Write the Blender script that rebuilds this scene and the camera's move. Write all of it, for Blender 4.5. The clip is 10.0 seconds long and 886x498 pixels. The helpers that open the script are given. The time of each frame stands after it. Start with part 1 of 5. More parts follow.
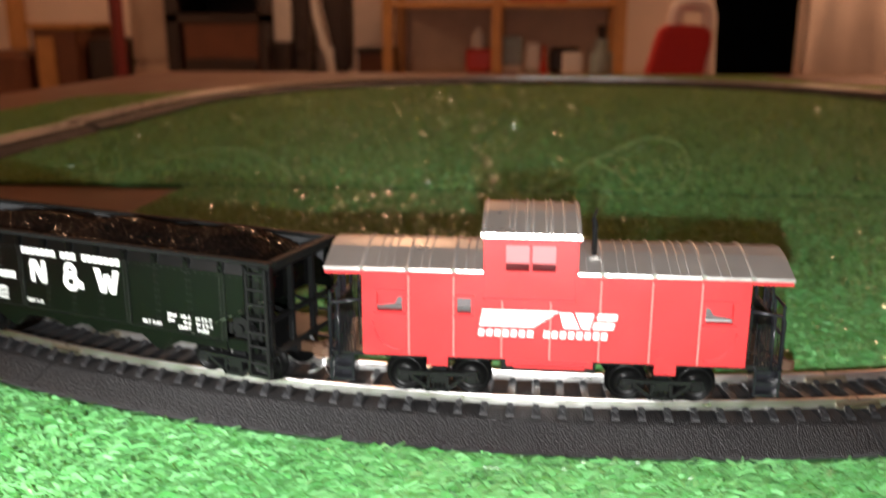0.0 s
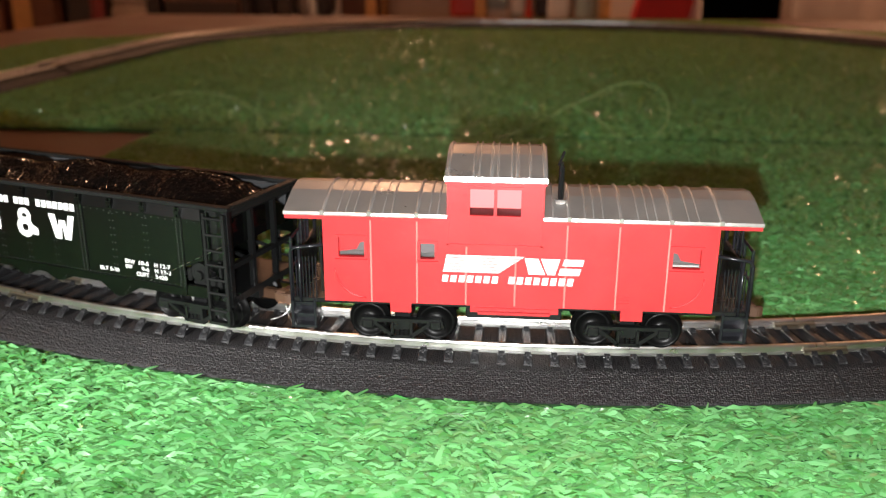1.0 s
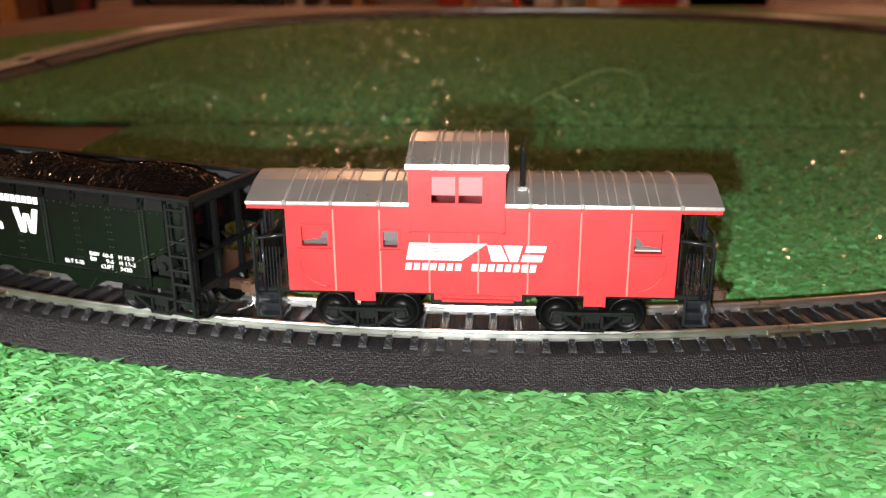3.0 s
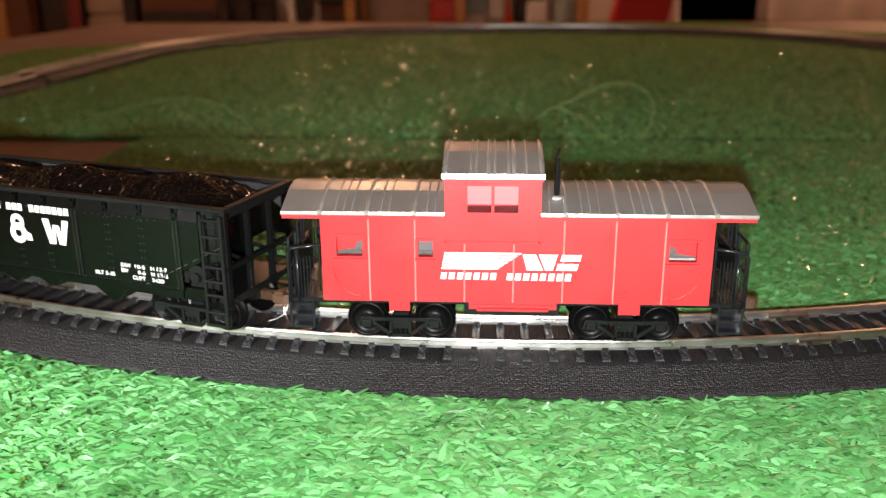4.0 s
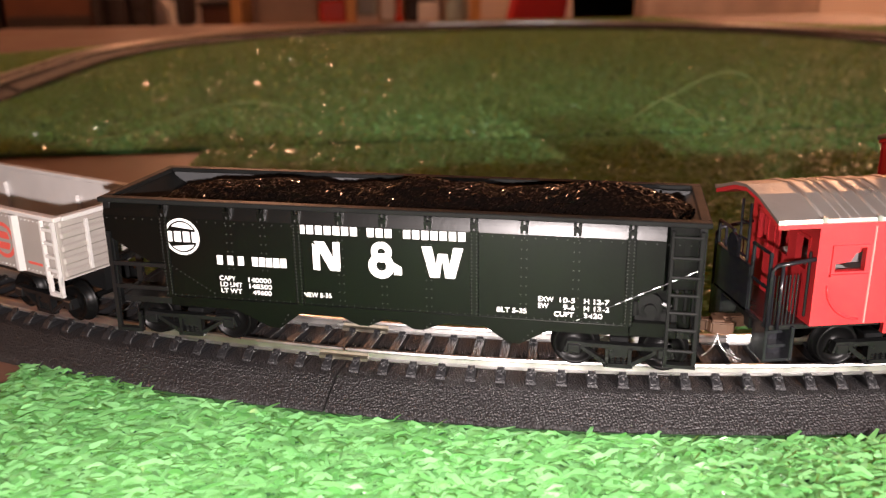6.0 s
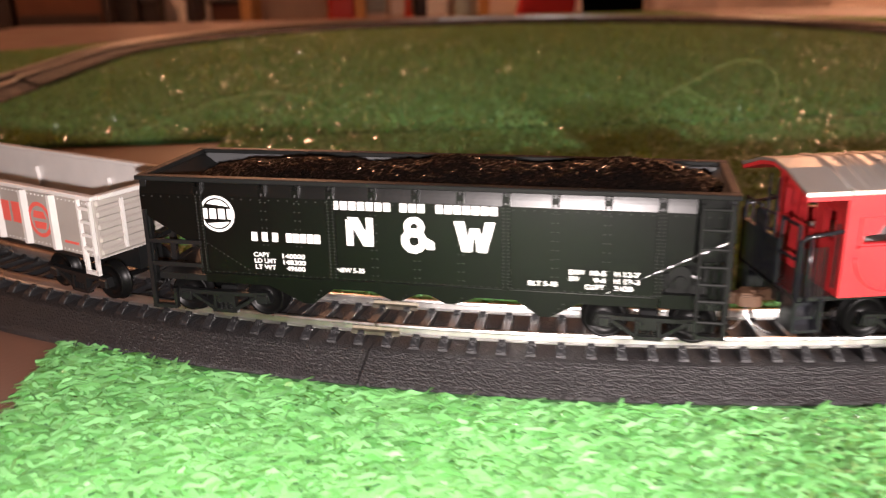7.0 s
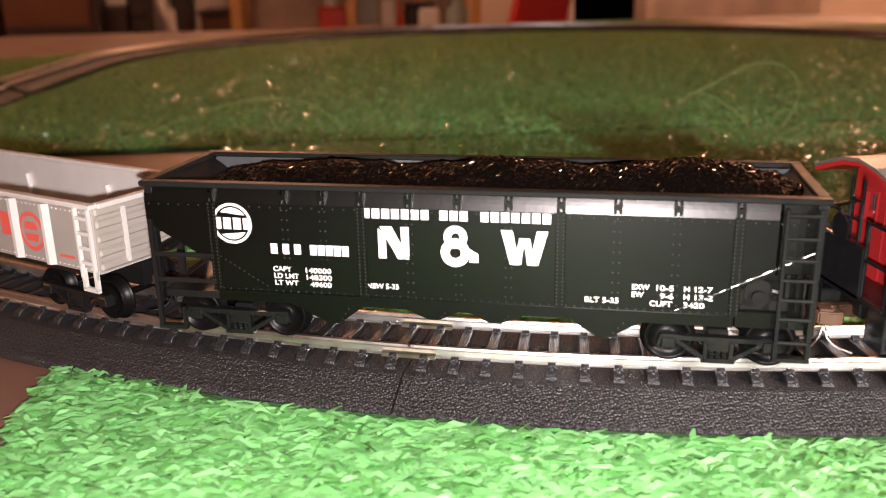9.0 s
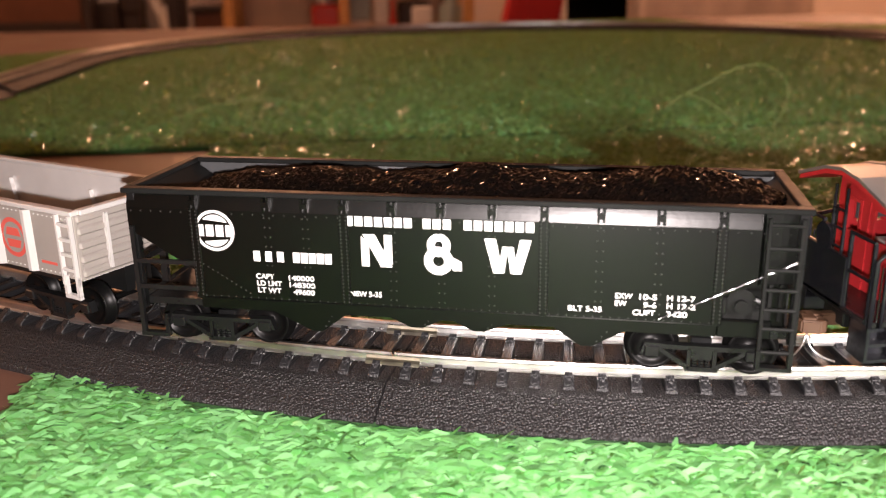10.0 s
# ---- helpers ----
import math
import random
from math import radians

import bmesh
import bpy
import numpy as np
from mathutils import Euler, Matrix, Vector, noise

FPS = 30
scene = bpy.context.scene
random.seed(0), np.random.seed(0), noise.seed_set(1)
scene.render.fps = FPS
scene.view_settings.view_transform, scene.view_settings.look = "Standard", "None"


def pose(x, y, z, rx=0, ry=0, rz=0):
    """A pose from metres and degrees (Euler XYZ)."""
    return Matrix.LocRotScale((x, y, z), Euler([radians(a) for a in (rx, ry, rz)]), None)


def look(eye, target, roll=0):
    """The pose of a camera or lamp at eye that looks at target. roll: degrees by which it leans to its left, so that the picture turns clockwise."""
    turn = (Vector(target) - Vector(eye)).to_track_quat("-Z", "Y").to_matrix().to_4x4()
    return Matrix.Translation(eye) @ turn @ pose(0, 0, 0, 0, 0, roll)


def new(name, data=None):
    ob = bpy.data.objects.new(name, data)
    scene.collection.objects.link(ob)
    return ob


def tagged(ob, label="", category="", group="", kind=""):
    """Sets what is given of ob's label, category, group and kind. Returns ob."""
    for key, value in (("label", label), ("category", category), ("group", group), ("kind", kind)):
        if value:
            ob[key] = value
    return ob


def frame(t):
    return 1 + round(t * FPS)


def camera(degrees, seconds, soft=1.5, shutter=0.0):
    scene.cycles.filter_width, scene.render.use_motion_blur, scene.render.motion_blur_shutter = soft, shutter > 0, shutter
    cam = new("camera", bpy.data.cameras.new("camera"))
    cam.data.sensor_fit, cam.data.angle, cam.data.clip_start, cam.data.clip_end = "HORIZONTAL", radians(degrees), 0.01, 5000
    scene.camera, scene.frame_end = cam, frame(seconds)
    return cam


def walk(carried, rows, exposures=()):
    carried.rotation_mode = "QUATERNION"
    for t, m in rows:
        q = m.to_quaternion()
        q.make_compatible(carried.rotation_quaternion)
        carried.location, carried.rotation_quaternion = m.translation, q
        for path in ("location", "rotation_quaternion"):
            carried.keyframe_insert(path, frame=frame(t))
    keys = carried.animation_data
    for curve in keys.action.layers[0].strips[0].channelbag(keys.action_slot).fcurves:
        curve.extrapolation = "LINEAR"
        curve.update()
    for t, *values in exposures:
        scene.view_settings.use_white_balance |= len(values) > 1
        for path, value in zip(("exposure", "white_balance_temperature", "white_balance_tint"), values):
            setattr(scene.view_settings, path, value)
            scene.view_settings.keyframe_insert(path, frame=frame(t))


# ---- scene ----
cam = camera(54.1, 10.0, soft=1.2, shutter=0.5)
cam.data.dof.use_dof, cam.data.dof.focus_distance, cam.data.dof.aperture_fstop = True, 0.210, 19.0
PATH = [
    (0.0, -0.0062, -0.2340, 0.1140, 5.57, -14.99, 0.04),
    (0.1, -0.0043, -0.2317, 0.1130, 5.31, -16.17, 0.04),
    (0.2, -0.0028, -0.2299, 0.1121, 5.12, -17.08, 0.03),
    (0.3, -0.0021, -0.2291, 0.1118, 5.02, -17.53, 0.03),
    (0.5, -0.0016, -0.2285, 0.1115, 4.96, -17.81, 0.03),
    (1.0, -0.0008, -0.2282, 0.1117, 4.57, -18.45, 0.30),
    (1.5, 0.0008, -0.2288, 0.1121, 4.33, -18.51, 0.45),
    (2.0, 0.0029, -0.2289, 0.1126, 4.24, -18.53, 0.30),
    (2.5, 0.0050, -0.2283, 0.1145, 4.24, -18.74, -0.30),
    (3.0, 0.0070, -0.2281, 0.1112, 4.05, -19.10, -0.32),
    (3.2, -0.0074, -0.2290, 0.1150, 3.52, -19.18, 0.06),
    (4.3, -0.0005, -0.2299, 0.1087, 3.35, -17.80, -0.83),
    (4.5, 0.0023, -0.2282, 0.1108, 3.54, -18.56, -1.39),
    (4.7, 0.0020, -0.2280, 0.1108, 3.00, -18.60, -1.45),
    (4.9, -0.0055, -0.2270, 0.1107, 0.65, -19.10, -1.55),
    (5.0, -0.0162, -0.2251, 0.1106, -0.07, -19.75, -1.70),
    (5.1, -0.0436, -0.2259, 0.1179, -2.15, -19.63, -1.82),
    (5.2, -0.0767, -0.2185, 0.1168, -3.15, -19.67, -1.91),
    (5.3, -0.0939, -0.2095, 0.1146, -3.46, -19.46, -1.76),
    (5.4, -0.1152, -0.2048, 0.1138, -3.61, -19.05, -1.84),
    (5.5, -0.1303, -0.1964, 0.1105, -4.02, -18.82, -1.83),
    (5.7, -0.1471, -0.1794, 0.1021, -5.86, -18.00, -0.68),
    (6.8, -0.1499, -0.2003, 0.1007, -5.05, -17.96, -0.99),
    (7.0, -0.1543, -0.1873, 0.0975, -5.12, -18.12, -1.13),
    (7.5, -0.1618, -0.1716, 0.0890, -4.63, -18.13, -1.82),
    (8.0, -0.1590, -0.1648, 0.0915, -4.79, -17.54, -1.74),
    (8.5, -0.1609, -0.1668, 0.0928, -5.25, -17.15, -1.42),
    (9.0, -0.1638, -0.1647, 0.0911, -5.83, -17.42, -1.22),
    (9.5, -0.1626, -0.1635, 0.0920, -6.13, -17.65, -1.32),
    (10.0, -0.1616, -0.1637, 0.0930, -6.31, -17.59, -0.98),
]
walk(cam, [(t, pose(x, y, z, 90 + pitch, 0, yaw) @ pose(0, 0, 0, 0, 0, roll)) for t, x, y, z, yaw, pitch, roll in PATH],
     [(0.0, 0.06, 6500, 10), (0.5, -0.05, 6500, 10), (5.0, -0.07, 6500, 10), (5.5, 0.14, 7100, 24), (7.0, 0.27, 7100, 24), (10.0, 0.34, 7100, 24)])

# ---- world and light ----
world = bpy.data.worlds.new("room_dark")
scene.world = world
world.use_nodes = True
world.node_tree.nodes["Background"].inputs[0].default_value = (1.0, 0.62, 0.42, 1)
world.node_tree.nodes["Background"].inputs[1].default_value = 0.01


def lamp(name, kind, m, energy, color, **more):
    data = bpy.data.lights.new(name, kind)
    data.energy, data.color = energy, color
    ob = new(name, data)
    ob.matrix_world = m
    return data


# the torch of the phone, at its two resting places
TORCH = (1.0, 1.0, 0.99)
for eye, aim, watts, cone in (((-0.004, -0.235, 0.100), (0.038, -0.05, 0.0), 5.7, 92), ((-0.162, -0.169, 0.083), (-0.195, -0.01, 0.0), 3.6, 108)):
    torch = lamp("torch", "SPOT", look(eye, aim), watts, TORCH)
    torch.spot_size, torch.spot_blend, torch.shadow_soft_size = radians(cone), 0.8, 0.0025
# unseen warm bulbs, added under the ceiling to light the room and table
for eye, watts in (((-2.60, 0.90, 1.25), 17.0), ((-0.50, 3.15, 1.34), 25.0), ((2.10, 3.35, 1.30), 28.0)):
    bulb = lamp("unseen_bulb", "POINT", pose(*eye), watts, (1.0, 0.55, 0.32))
    bulb.shadow_soft_size = 0.09


# ---- materials ----
def material(name, base, rough=0.5, metal=0.0, spec=0.5, vary=0.0, scale=40.0, bump=0.0, bump_scale=200.0, coat=0.0, per=""):
    """A principled material with patchy colour, fine relief and uneven gloss."""
    m = bpy.data.materials.new(name)
    m.use_nodes = True
    nt = m.node_tree
    b = nt.nodes["Principled BSDF"]
    b.inputs["Base Color"].default_value = (*base, 1)
    b.inputs["Roughness"].default_value = rough
    b.inputs["Metallic"].default_value = metal
    b.inputs["Specular IOR Level"].default_value = spec
    b.inputs["Coat Weight"].default_value = coat
    tc = nt.nodes.new("ShaderNodeTexCoord")
    if vary:
        n = nt.nodes.new("ShaderNodeTexNoise")
        n.inputs["Scale"].default_value, n.inputs["Detail"].default_value = scale, 6
        nt.links.new(tc.outputs["Object"], n.inputs["Vector"])
        mix = nt.nodes.new("ShaderNodeMix")
        mix.data_type = "RGBA"
        mix.inputs["A"].default_value = (*[c * (1 - vary) for c in base], 1)
        mix.inputs["B"].default_value = (*[min(1, c * (1 + vary)) for c in base], 1)
        nt.links.new(n.outputs["Fac"], mix.inputs["Factor"])
        nt.links.new(mix.outputs["Result"], b.inputs["Base Color"])
        r = nt.nodes.new("ShaderNodeMapRange")
        r.inputs["To Min"].default_value, r.inputs["To Max"].default_value = max(0, rough - 0.12), min(1, rough + 0.12)
        nt.links.new(n.outputs["Fac"], r.inputs["Value"])
        nt.links.new(r.outputs["Result"], b.inputs["Roughness"])
    if bump:
        n2 = nt.nodes.new("ShaderNodeTexNoise")
        n2.inputs["Scale"].default_value, n2.inputs["Detail"].default_value = bump_scale, 4
        nt.links.new(tc.outputs["Object"], n2.inputs["Vector"])
        bp = nt.nodes.new("ShaderNodeBump")
        bp.inputs["Strength"].default_value, bp.inputs["Distance"].default_value = bump, 0.0004
        nt.links.new(n2.outputs["Fac"], bp.inputs["Height"])
        nt.links.new(bp.outputs["Normal"], b.inputs["Normal"])
    return m


def leather(m, scale, strength, distance):
    """Pebbled relief, as moulded into plastic roadbed."""
    nt = m.node_tree
    b = nt.nodes["Principled BSDF"]
    tc = nt.nodes.new("ShaderNodeTexCoord")
    v = nt.nodes.new("ShaderNodeTexVoronoi")
    v.inputs["Scale"].default_value, v.inputs["Randomness"].default_value = scale, 0.65
    nt.links.new(tc.outputs["Object"], v.inputs["Vector"])
    bp = nt.nodes.new("ShaderNodeBump")
    bp.invert = True
    bp.inputs["Strength"].default_value, bp.inputs["Distance"].default_value = strength, distance
    nt.links.new(v.outputs["Distance"], bp.inputs["Height"])
    nt.links.new(bp.outputs["Normal"], b.inputs["Normal"])
    return m


def grassy(name, low, high, rough):
    """Plastic turf: each blade has its own green."""
    m = bpy.data.materials.new(name)
    m.use_nodes = True
    nt = m.node_tree
    b = nt.nodes["Principled BSDF"]
    geo = nt.nodes.new("ShaderNodeNewGeometry")
    mix = nt.nodes.new("ShaderNodeMix")
    mix.data_type = "RGBA"
    mix.inputs["A"].default_value, mix.inputs["B"].default_value = (*low, 1), (*high, 1)
    nt.links.new(geo.outputs["Random Per Island"], mix.inputs["Factor"])
    nt.links.new(mix.outputs["Result"], b.inputs["Base Color"])
    b.inputs["Specular IOR Level"].default_value = 1.0
    # most blades are dull, a few have a glossy face
    shine = nt.nodes.new("ShaderNodeMath")
    shine.operation = "MULTIPLY"
    shine.inputs[1].default_value = 37.31
    fract = nt.nodes.new("ShaderNodeMath")
    fract.operation = "FRACT"
    pick = nt.nodes.new("ShaderNodeMapRange")
    pick.inputs["From Min"].default_value, pick.inputs["From Max"].default_value = 0.2, 0.7
    pick.inputs["To Min"].default_value, pick.inputs["To Max"].default_value = 0.06, rough
    nt.links.new(geo.outputs["Random Per Island"], shine.inputs[0])
    nt.links.new(shine.outputs[0], fract.inputs[0])
    nt.links.new(fract.outputs[0], pick.inputs["Value"])
    nt.links.new(pick.outputs["Result"], b.inputs["Roughness"])
    # thin blades let light through
    glow, both = nt.nodes.new("ShaderNodeBsdfTranslucent"), nt.nodes.new("ShaderNodeMixShader")
    glow.inputs["Color"].default_value = (0.46, 0.44, 0.05, 1)
    both.inputs["Fac"].default_value = 0.34
    nt.links.new(b.outputs["BSDF"], both.inputs[1])
    nt.links.new(glow.outputs["BSDF"], both.inputs[2])
    nt.links.new(both.outputs["Shader"], nt.nodes["Material Output"].inputs["Surface"])
    return m


GRASS = grassy("turf_blade", (0.085, 0.38, 0.095), (0.26, 0.70, 0.27), 0.6)
MAT_BACK = material("turf_backing", (0.022, 0.10, 0.022), 0.9, vary=0.4, scale=300, bump=0.6, bump_scale=900)
TABLE = material("table_laminate", (0.17, 0.083, 0.056), 0.34, spec=0.3, vary=0.25, scale=14, bump=0.12, bump_scale=600)
ROADBED = leather(material("roadbed_plastic", (0.014, 0.0127, 0.0132), 0.50, spec=0.5), 1600, 1.0, 0.0006)
TIE = material("tie_plastic", (0.010, 0.010, 0.011), 0.42, spec=0.5)
grain = TIE.node_tree.nodes
g_tc, g_map, g_noise, g_bump = grain.new("ShaderNodeTexCoord"), grain.new("ShaderNodeMapping"), grain.new("ShaderNodeTexNoise"), grain.new("ShaderNodeBump")
g_map.inputs["Scale"].default_value = (1.0, 0.06, 1.0)
g_noise.inputs["Scale"].default_value, g_noise.inputs["Detail"].default_value = 1900, 2
g_bump.inputs["Strength"].default_value, g_bump.inputs["Distance"].default_value = 1.0, 0.00045
for a, b in ((g_tc.outputs["Object"], g_map.inputs["Vector"]), (g_map.outputs["Vector"], g_noise.inputs["Vector"]), (g_noise.outputs["Fac"], g_bump.inputs["Height"]), (g_bump.outputs["Normal"], grain["Principled BSDF"].inputs["Normal"])):
    TIE.node_tree.links.new(a, b)
RAIL = material("rail_steel", (0.68, 0.675, 0.665), 0.31, 1.0, vary=0.2, scale=160, bump=0.1, bump_scale=1500)
JOINER = material("joiner_brass", (0.46, 0.42, 0.33), 0.35, 1.0, vary=0.3, scale=300)
RED = material("red_plastic", (0.54, 0.028, 0.032), 0.42, vary=0.08, scale=80, bump=0.1, bump_scale=700)
RED_PALE = material("pale_red_edge", (0.72, 0.22, 0.20), 0.4)
SILVER = material("silver_roof_paint", (0.50, 0.485, 0.46), 0.31, 0.75, vary=0.2, scale=90, bump=0.12, bump_scale=900)
BLACK = material("black_plastic", (0.0065, 0.0068, 0.007), 0.30, spec=0.45, vary=0.2, scale=120, bump=0.1, bump_scale=800)
SMOKE = material("dark_step_plastic", (0.012, 0.0125, 0.015), 0.2, vary=0.2, scale=200)
HOPPER = material("black_green_plastic", (0.00065, 0.00095, 0.0007), 0.33, spec=0.36, bump=0.05, bump_scale=900)
WHITE = material("white_print", (0.86, 0.86, 0.84), 0.5)
# hopper's inner faces: torch light put into a grey lighter than HOPPER
INNER_LIT = material("lit_inner_grey", (0.05, 0.052, 0.054), 0.45, vary=0.2, scale=150, bump=0.1, bump_scale=800)
# lighter than the sheet: the glint of each rivet is put into its colour
RIVET = material("rivet_glint_grey", (0.035, 0.037, 0.035), 0.3)
WEIGHT = material("dark_weight_grey", (0.13, 0.115, 0.12), 0.5, 0.3, vary=0.2, scale=200)
# paler than HOPPER: torch light on ladder and brake gear put into the colour
RIM = material("lighter_black_plastic", (0.010, 0.0104, 0.010), 0.40, spec=0.09, vary=0.3, scale=200)
# opaque pale pink imitates the reflection in the cupola's glazing
PALE = material("reflection_pink", (0.60, 0.17, 0.18), 0.35)
# darker copy of GREY: shade on near side and ends put into the colour
GREY_SHADED = material("shaded_grey_side", (0.30, 0.27, 0.245), 0.45, 0.1, vary=0.25, scale=60, bump=0.2, bump_scale=500)
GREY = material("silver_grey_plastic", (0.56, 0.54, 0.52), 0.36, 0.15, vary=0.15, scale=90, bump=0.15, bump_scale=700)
PRINT_RED = material("red_print", (0.62, 0.09, 0.07), 0.5)
COUPLER = material("brown_coupler_plastic", (0.075, 0.037, 0.02), 0.5, vary=0.25, scale=300)
WHEEL = material("wheel_black", (0.003, 0.003, 0.003), 0.36, spec=0.12)
COAL = material("coal_plastic", (0.0016, 0.0015, 0.0015), 0.10, spec=0.42)
THREAD = material("pale_green_thread", (0.22, 0.30, 0.09), 0.55)


# ---- mesh helpers (all sizes in millimetres, meshes in metres) ----
MM = 0.001


def part(name, bm, mat, parent=None, label="", smooth=False, at=None, stuff=False):
    """Links a bmesh as one mesh object under a thing or under a part."""
    me = bpy.data.meshes.new(name)
    bm.to_mesh(me)
    bm.free()
    ob = piece(name, me, mat, parent, label, smooth or stuff, at)
    return tagged(ob, label, kind="stuff") if stuff else ob


def piece(name, me, mat, parent=None, label="", smooth=False, at=None):
    if not me.materials:
        me.materials.append(mat)
    if smooth:
        for p in me.polygons:
            p.use_smooth = True
    ob = new(name, me)
    ob.parent = parent
    if at is not None:
        ob.matrix_basis = at
    return tagged(ob, label)


def box(bm, x0, x1, y0, y1, z0, z1, bevel=0.0):
    m = Matrix.Translation(((x0 + x1) / 2 * MM, (y0 + y1) / 2 * MM, (z0 + z1) / 2 * MM)) @ Matrix.Diagonal(((x1 - x0) * MM, (y1 - y0) * MM, (z1 - z0) * MM, 1))
    made = bmesh.ops.create_cube(bm, size=1, matrix=m)["verts"]
    if bevel:
        edges = list({e for v in made for e in v.link_edges})
        bmesh.ops.bevel(bm, geom=edges, offset=bevel * MM, segments=1, affect="EDGES")
    return bm


def boxes(*rows, bevel=0.0):
    bm = bmesh.new()
    for r in rows:
        box(bm, *r, bevel=bevel)
    return bm


def rod(bm, a, b, r, seg=8):
    """A round bar from a to b."""
    a, b = Vector(a) * MM, Vector(b) * MM
    m = Matrix.Translation((a + b) / 2) @ (b - a).to_track_quat("Z", "Y").to_matrix().to_4x4()
    bmesh.ops.create_cone(bm, cap_ends=True, segments=seg, radius1=r * MM, radius2=r * MM, depth=(b - a).length, matrix=m)
    return bm


def rods(*rows, seg=8):
    bm = bmesh.new()
    for a, b, r in rows:
        rod(bm, a, b, r, seg)
    return bm


def bent(points, r, seg=6):
    """A round bar bent through a row of points, as one skin."""
    bm = bmesh.new()
    pts = [Vector(p) * MM for p in points]
    rings = []
    for k, p in enumerate(pts):
        d = (pts[min(k + 1, len(pts) - 1)] - pts[max(k - 1, 0)]).normalized()
        u = d.cross(Vector((0.3, 0.8, 0.5))).normalized()
        v = d.cross(u)
        rings.append([bm.verts.new(p + (u * math.cos(2 * math.pi * i / seg) + v * math.sin(2 * math.pi * i / seg)) * r * MM) for i in range(seg)])
    for a, b in zip(rings, rings[1:]):
        for i in range(seg):
            bm.faces.new((a[i], a[(i + 1) % seg], b[(i + 1) % seg], b[i]))
    bm.faces.new(rings[0])
    bm.faces.new(rings[-1][::-1])
    bmesh.ops.recalc_face_normals(bm, faces=bm.faces)
    return bm


def prism(bm, outline, d0, d1, axis="y"):
    """A flat outline of (u, v) pulled from d0 to d1 along an axis: u, v are x, z for y; y, z for x; x, y for z."""
    put = {"y": lambda u, v, d: (u, d, v), "x": lambda u, v, d: (d, u, v), "z": lambda u, v, d: (u, v, d)}[axis]
    a = [bm.verts.new(Vector(put(u, v, d0)) * MM) for u, v in outline]
    b = [bm.verts.new(Vector(put(u, v, d1)) * MM) for u, v in outline]
    n = len(a)
    faces = [bm.faces.new(a), bm.faces.new(b[::-1])]
    faces += [bm.faces.new((a[i], b[i], b[(i + 1) % n], a[(i + 1) % n])) for i in range(n)]
    bmesh.ops.recalc_face_normals(bm, faces=faces)
    return bm


def wall_cells(xs, zs, empty, y0, y1):
    """A plate in x and z with the cells named in empty left out, as one closed skin."""
    bm = bmesh.new()
    made = {}

    def v(i, j, k):
        key = (i, j, k)
        if key not in made:
            made[key] = bm.verts.new((xs[i] * MM, (y0, y1)[k] * MM, zs[j] * MM))
        return made[key]

    full = {(i, j) for i in range(len(xs) - 1) for j in range(len(zs) - 1)} - set(empty)
    for i, j in full:
        bm.faces.new((v(i, j, 0), v(i + 1, j, 0), v(i + 1, j + 1, 0), v(i, j + 1, 0)))
        bm.faces.new((v(i, j + 1, 1), v(i + 1, j + 1, 1), v(i + 1, j, 1), v(i, j, 1)))
        for (di, dj), (a, b) in {(-1, 0): ((i, j), (i, j + 1)), (1, 0): ((i + 1, j + 1), (i + 1, j)), (0, -1): ((i + 1, j), (i, j)), (0, 1): ((i, j + 1), (i + 1, j + 1))}.items():
            if (i + di, j + dj) not in full:
                bm.faces.new((v(*a, 0), v(*b, 0), v(*b, 1), v(*a, 1)))
    bmesh.ops.recalc_face_normals(bm, faces=bm.faces)
    return bm


def holed(x0, x1, z0, z1, holes, y0, y1, feet=()):
    """A plate with rectangular holes (x0, x1, z0, z1) and feet that hang below it."""
    xs = sorted({x0, x1, *[h[0] for h in holes], *[h[1] for h in holes], *[f[0] for f in feet], *[f[1] for f in feet]})
    zs = sorted({z0, z1, *[h[2] for h in holes], *[h[3] for h in holes], *[f[2] for f in feet]})
    empty = []
    for i in range(len(xs) - 1):
        for j in range(len(zs) - 1):
            cx, cz = (xs[i] + xs[i + 1]) / 2, (zs[j] + zs[j + 1]) / 2
            gone = any(h[0] < cx < h[1] and h[2] < cz < h[3] for h in holes)
            if cz < z0:
                gone = not any(f[0] < cx < f[1] and f[2] < cz for f in feet)
            if gone:
                empty.append((i, j))
    return wall_cells(xs, zs, empty, y0, y1)


def arched(x0, x1, half, eave, crest, thick):
    """A roof sheet of four flat facets across y, steep at the eaves and shallow at the crest."""
    fold = eave + 0.8 * (crest - eave)
    top = [(-half, eave), (-0.37 * half, fold), (0, crest), (0.37 * half, fold), (half, eave)]
    bm = bmesh.new()
    for (ya, za), (yb, zb) in zip(top, top[1:]):
        prism(bm, [(ya, za), (yb, zb), (yb, zb - thick), (ya, za - thick)], x0, x1, axis="x")
    bmesh.ops.remove_doubles(bm, verts=bm.verts, dist=1e-7)
    return bm


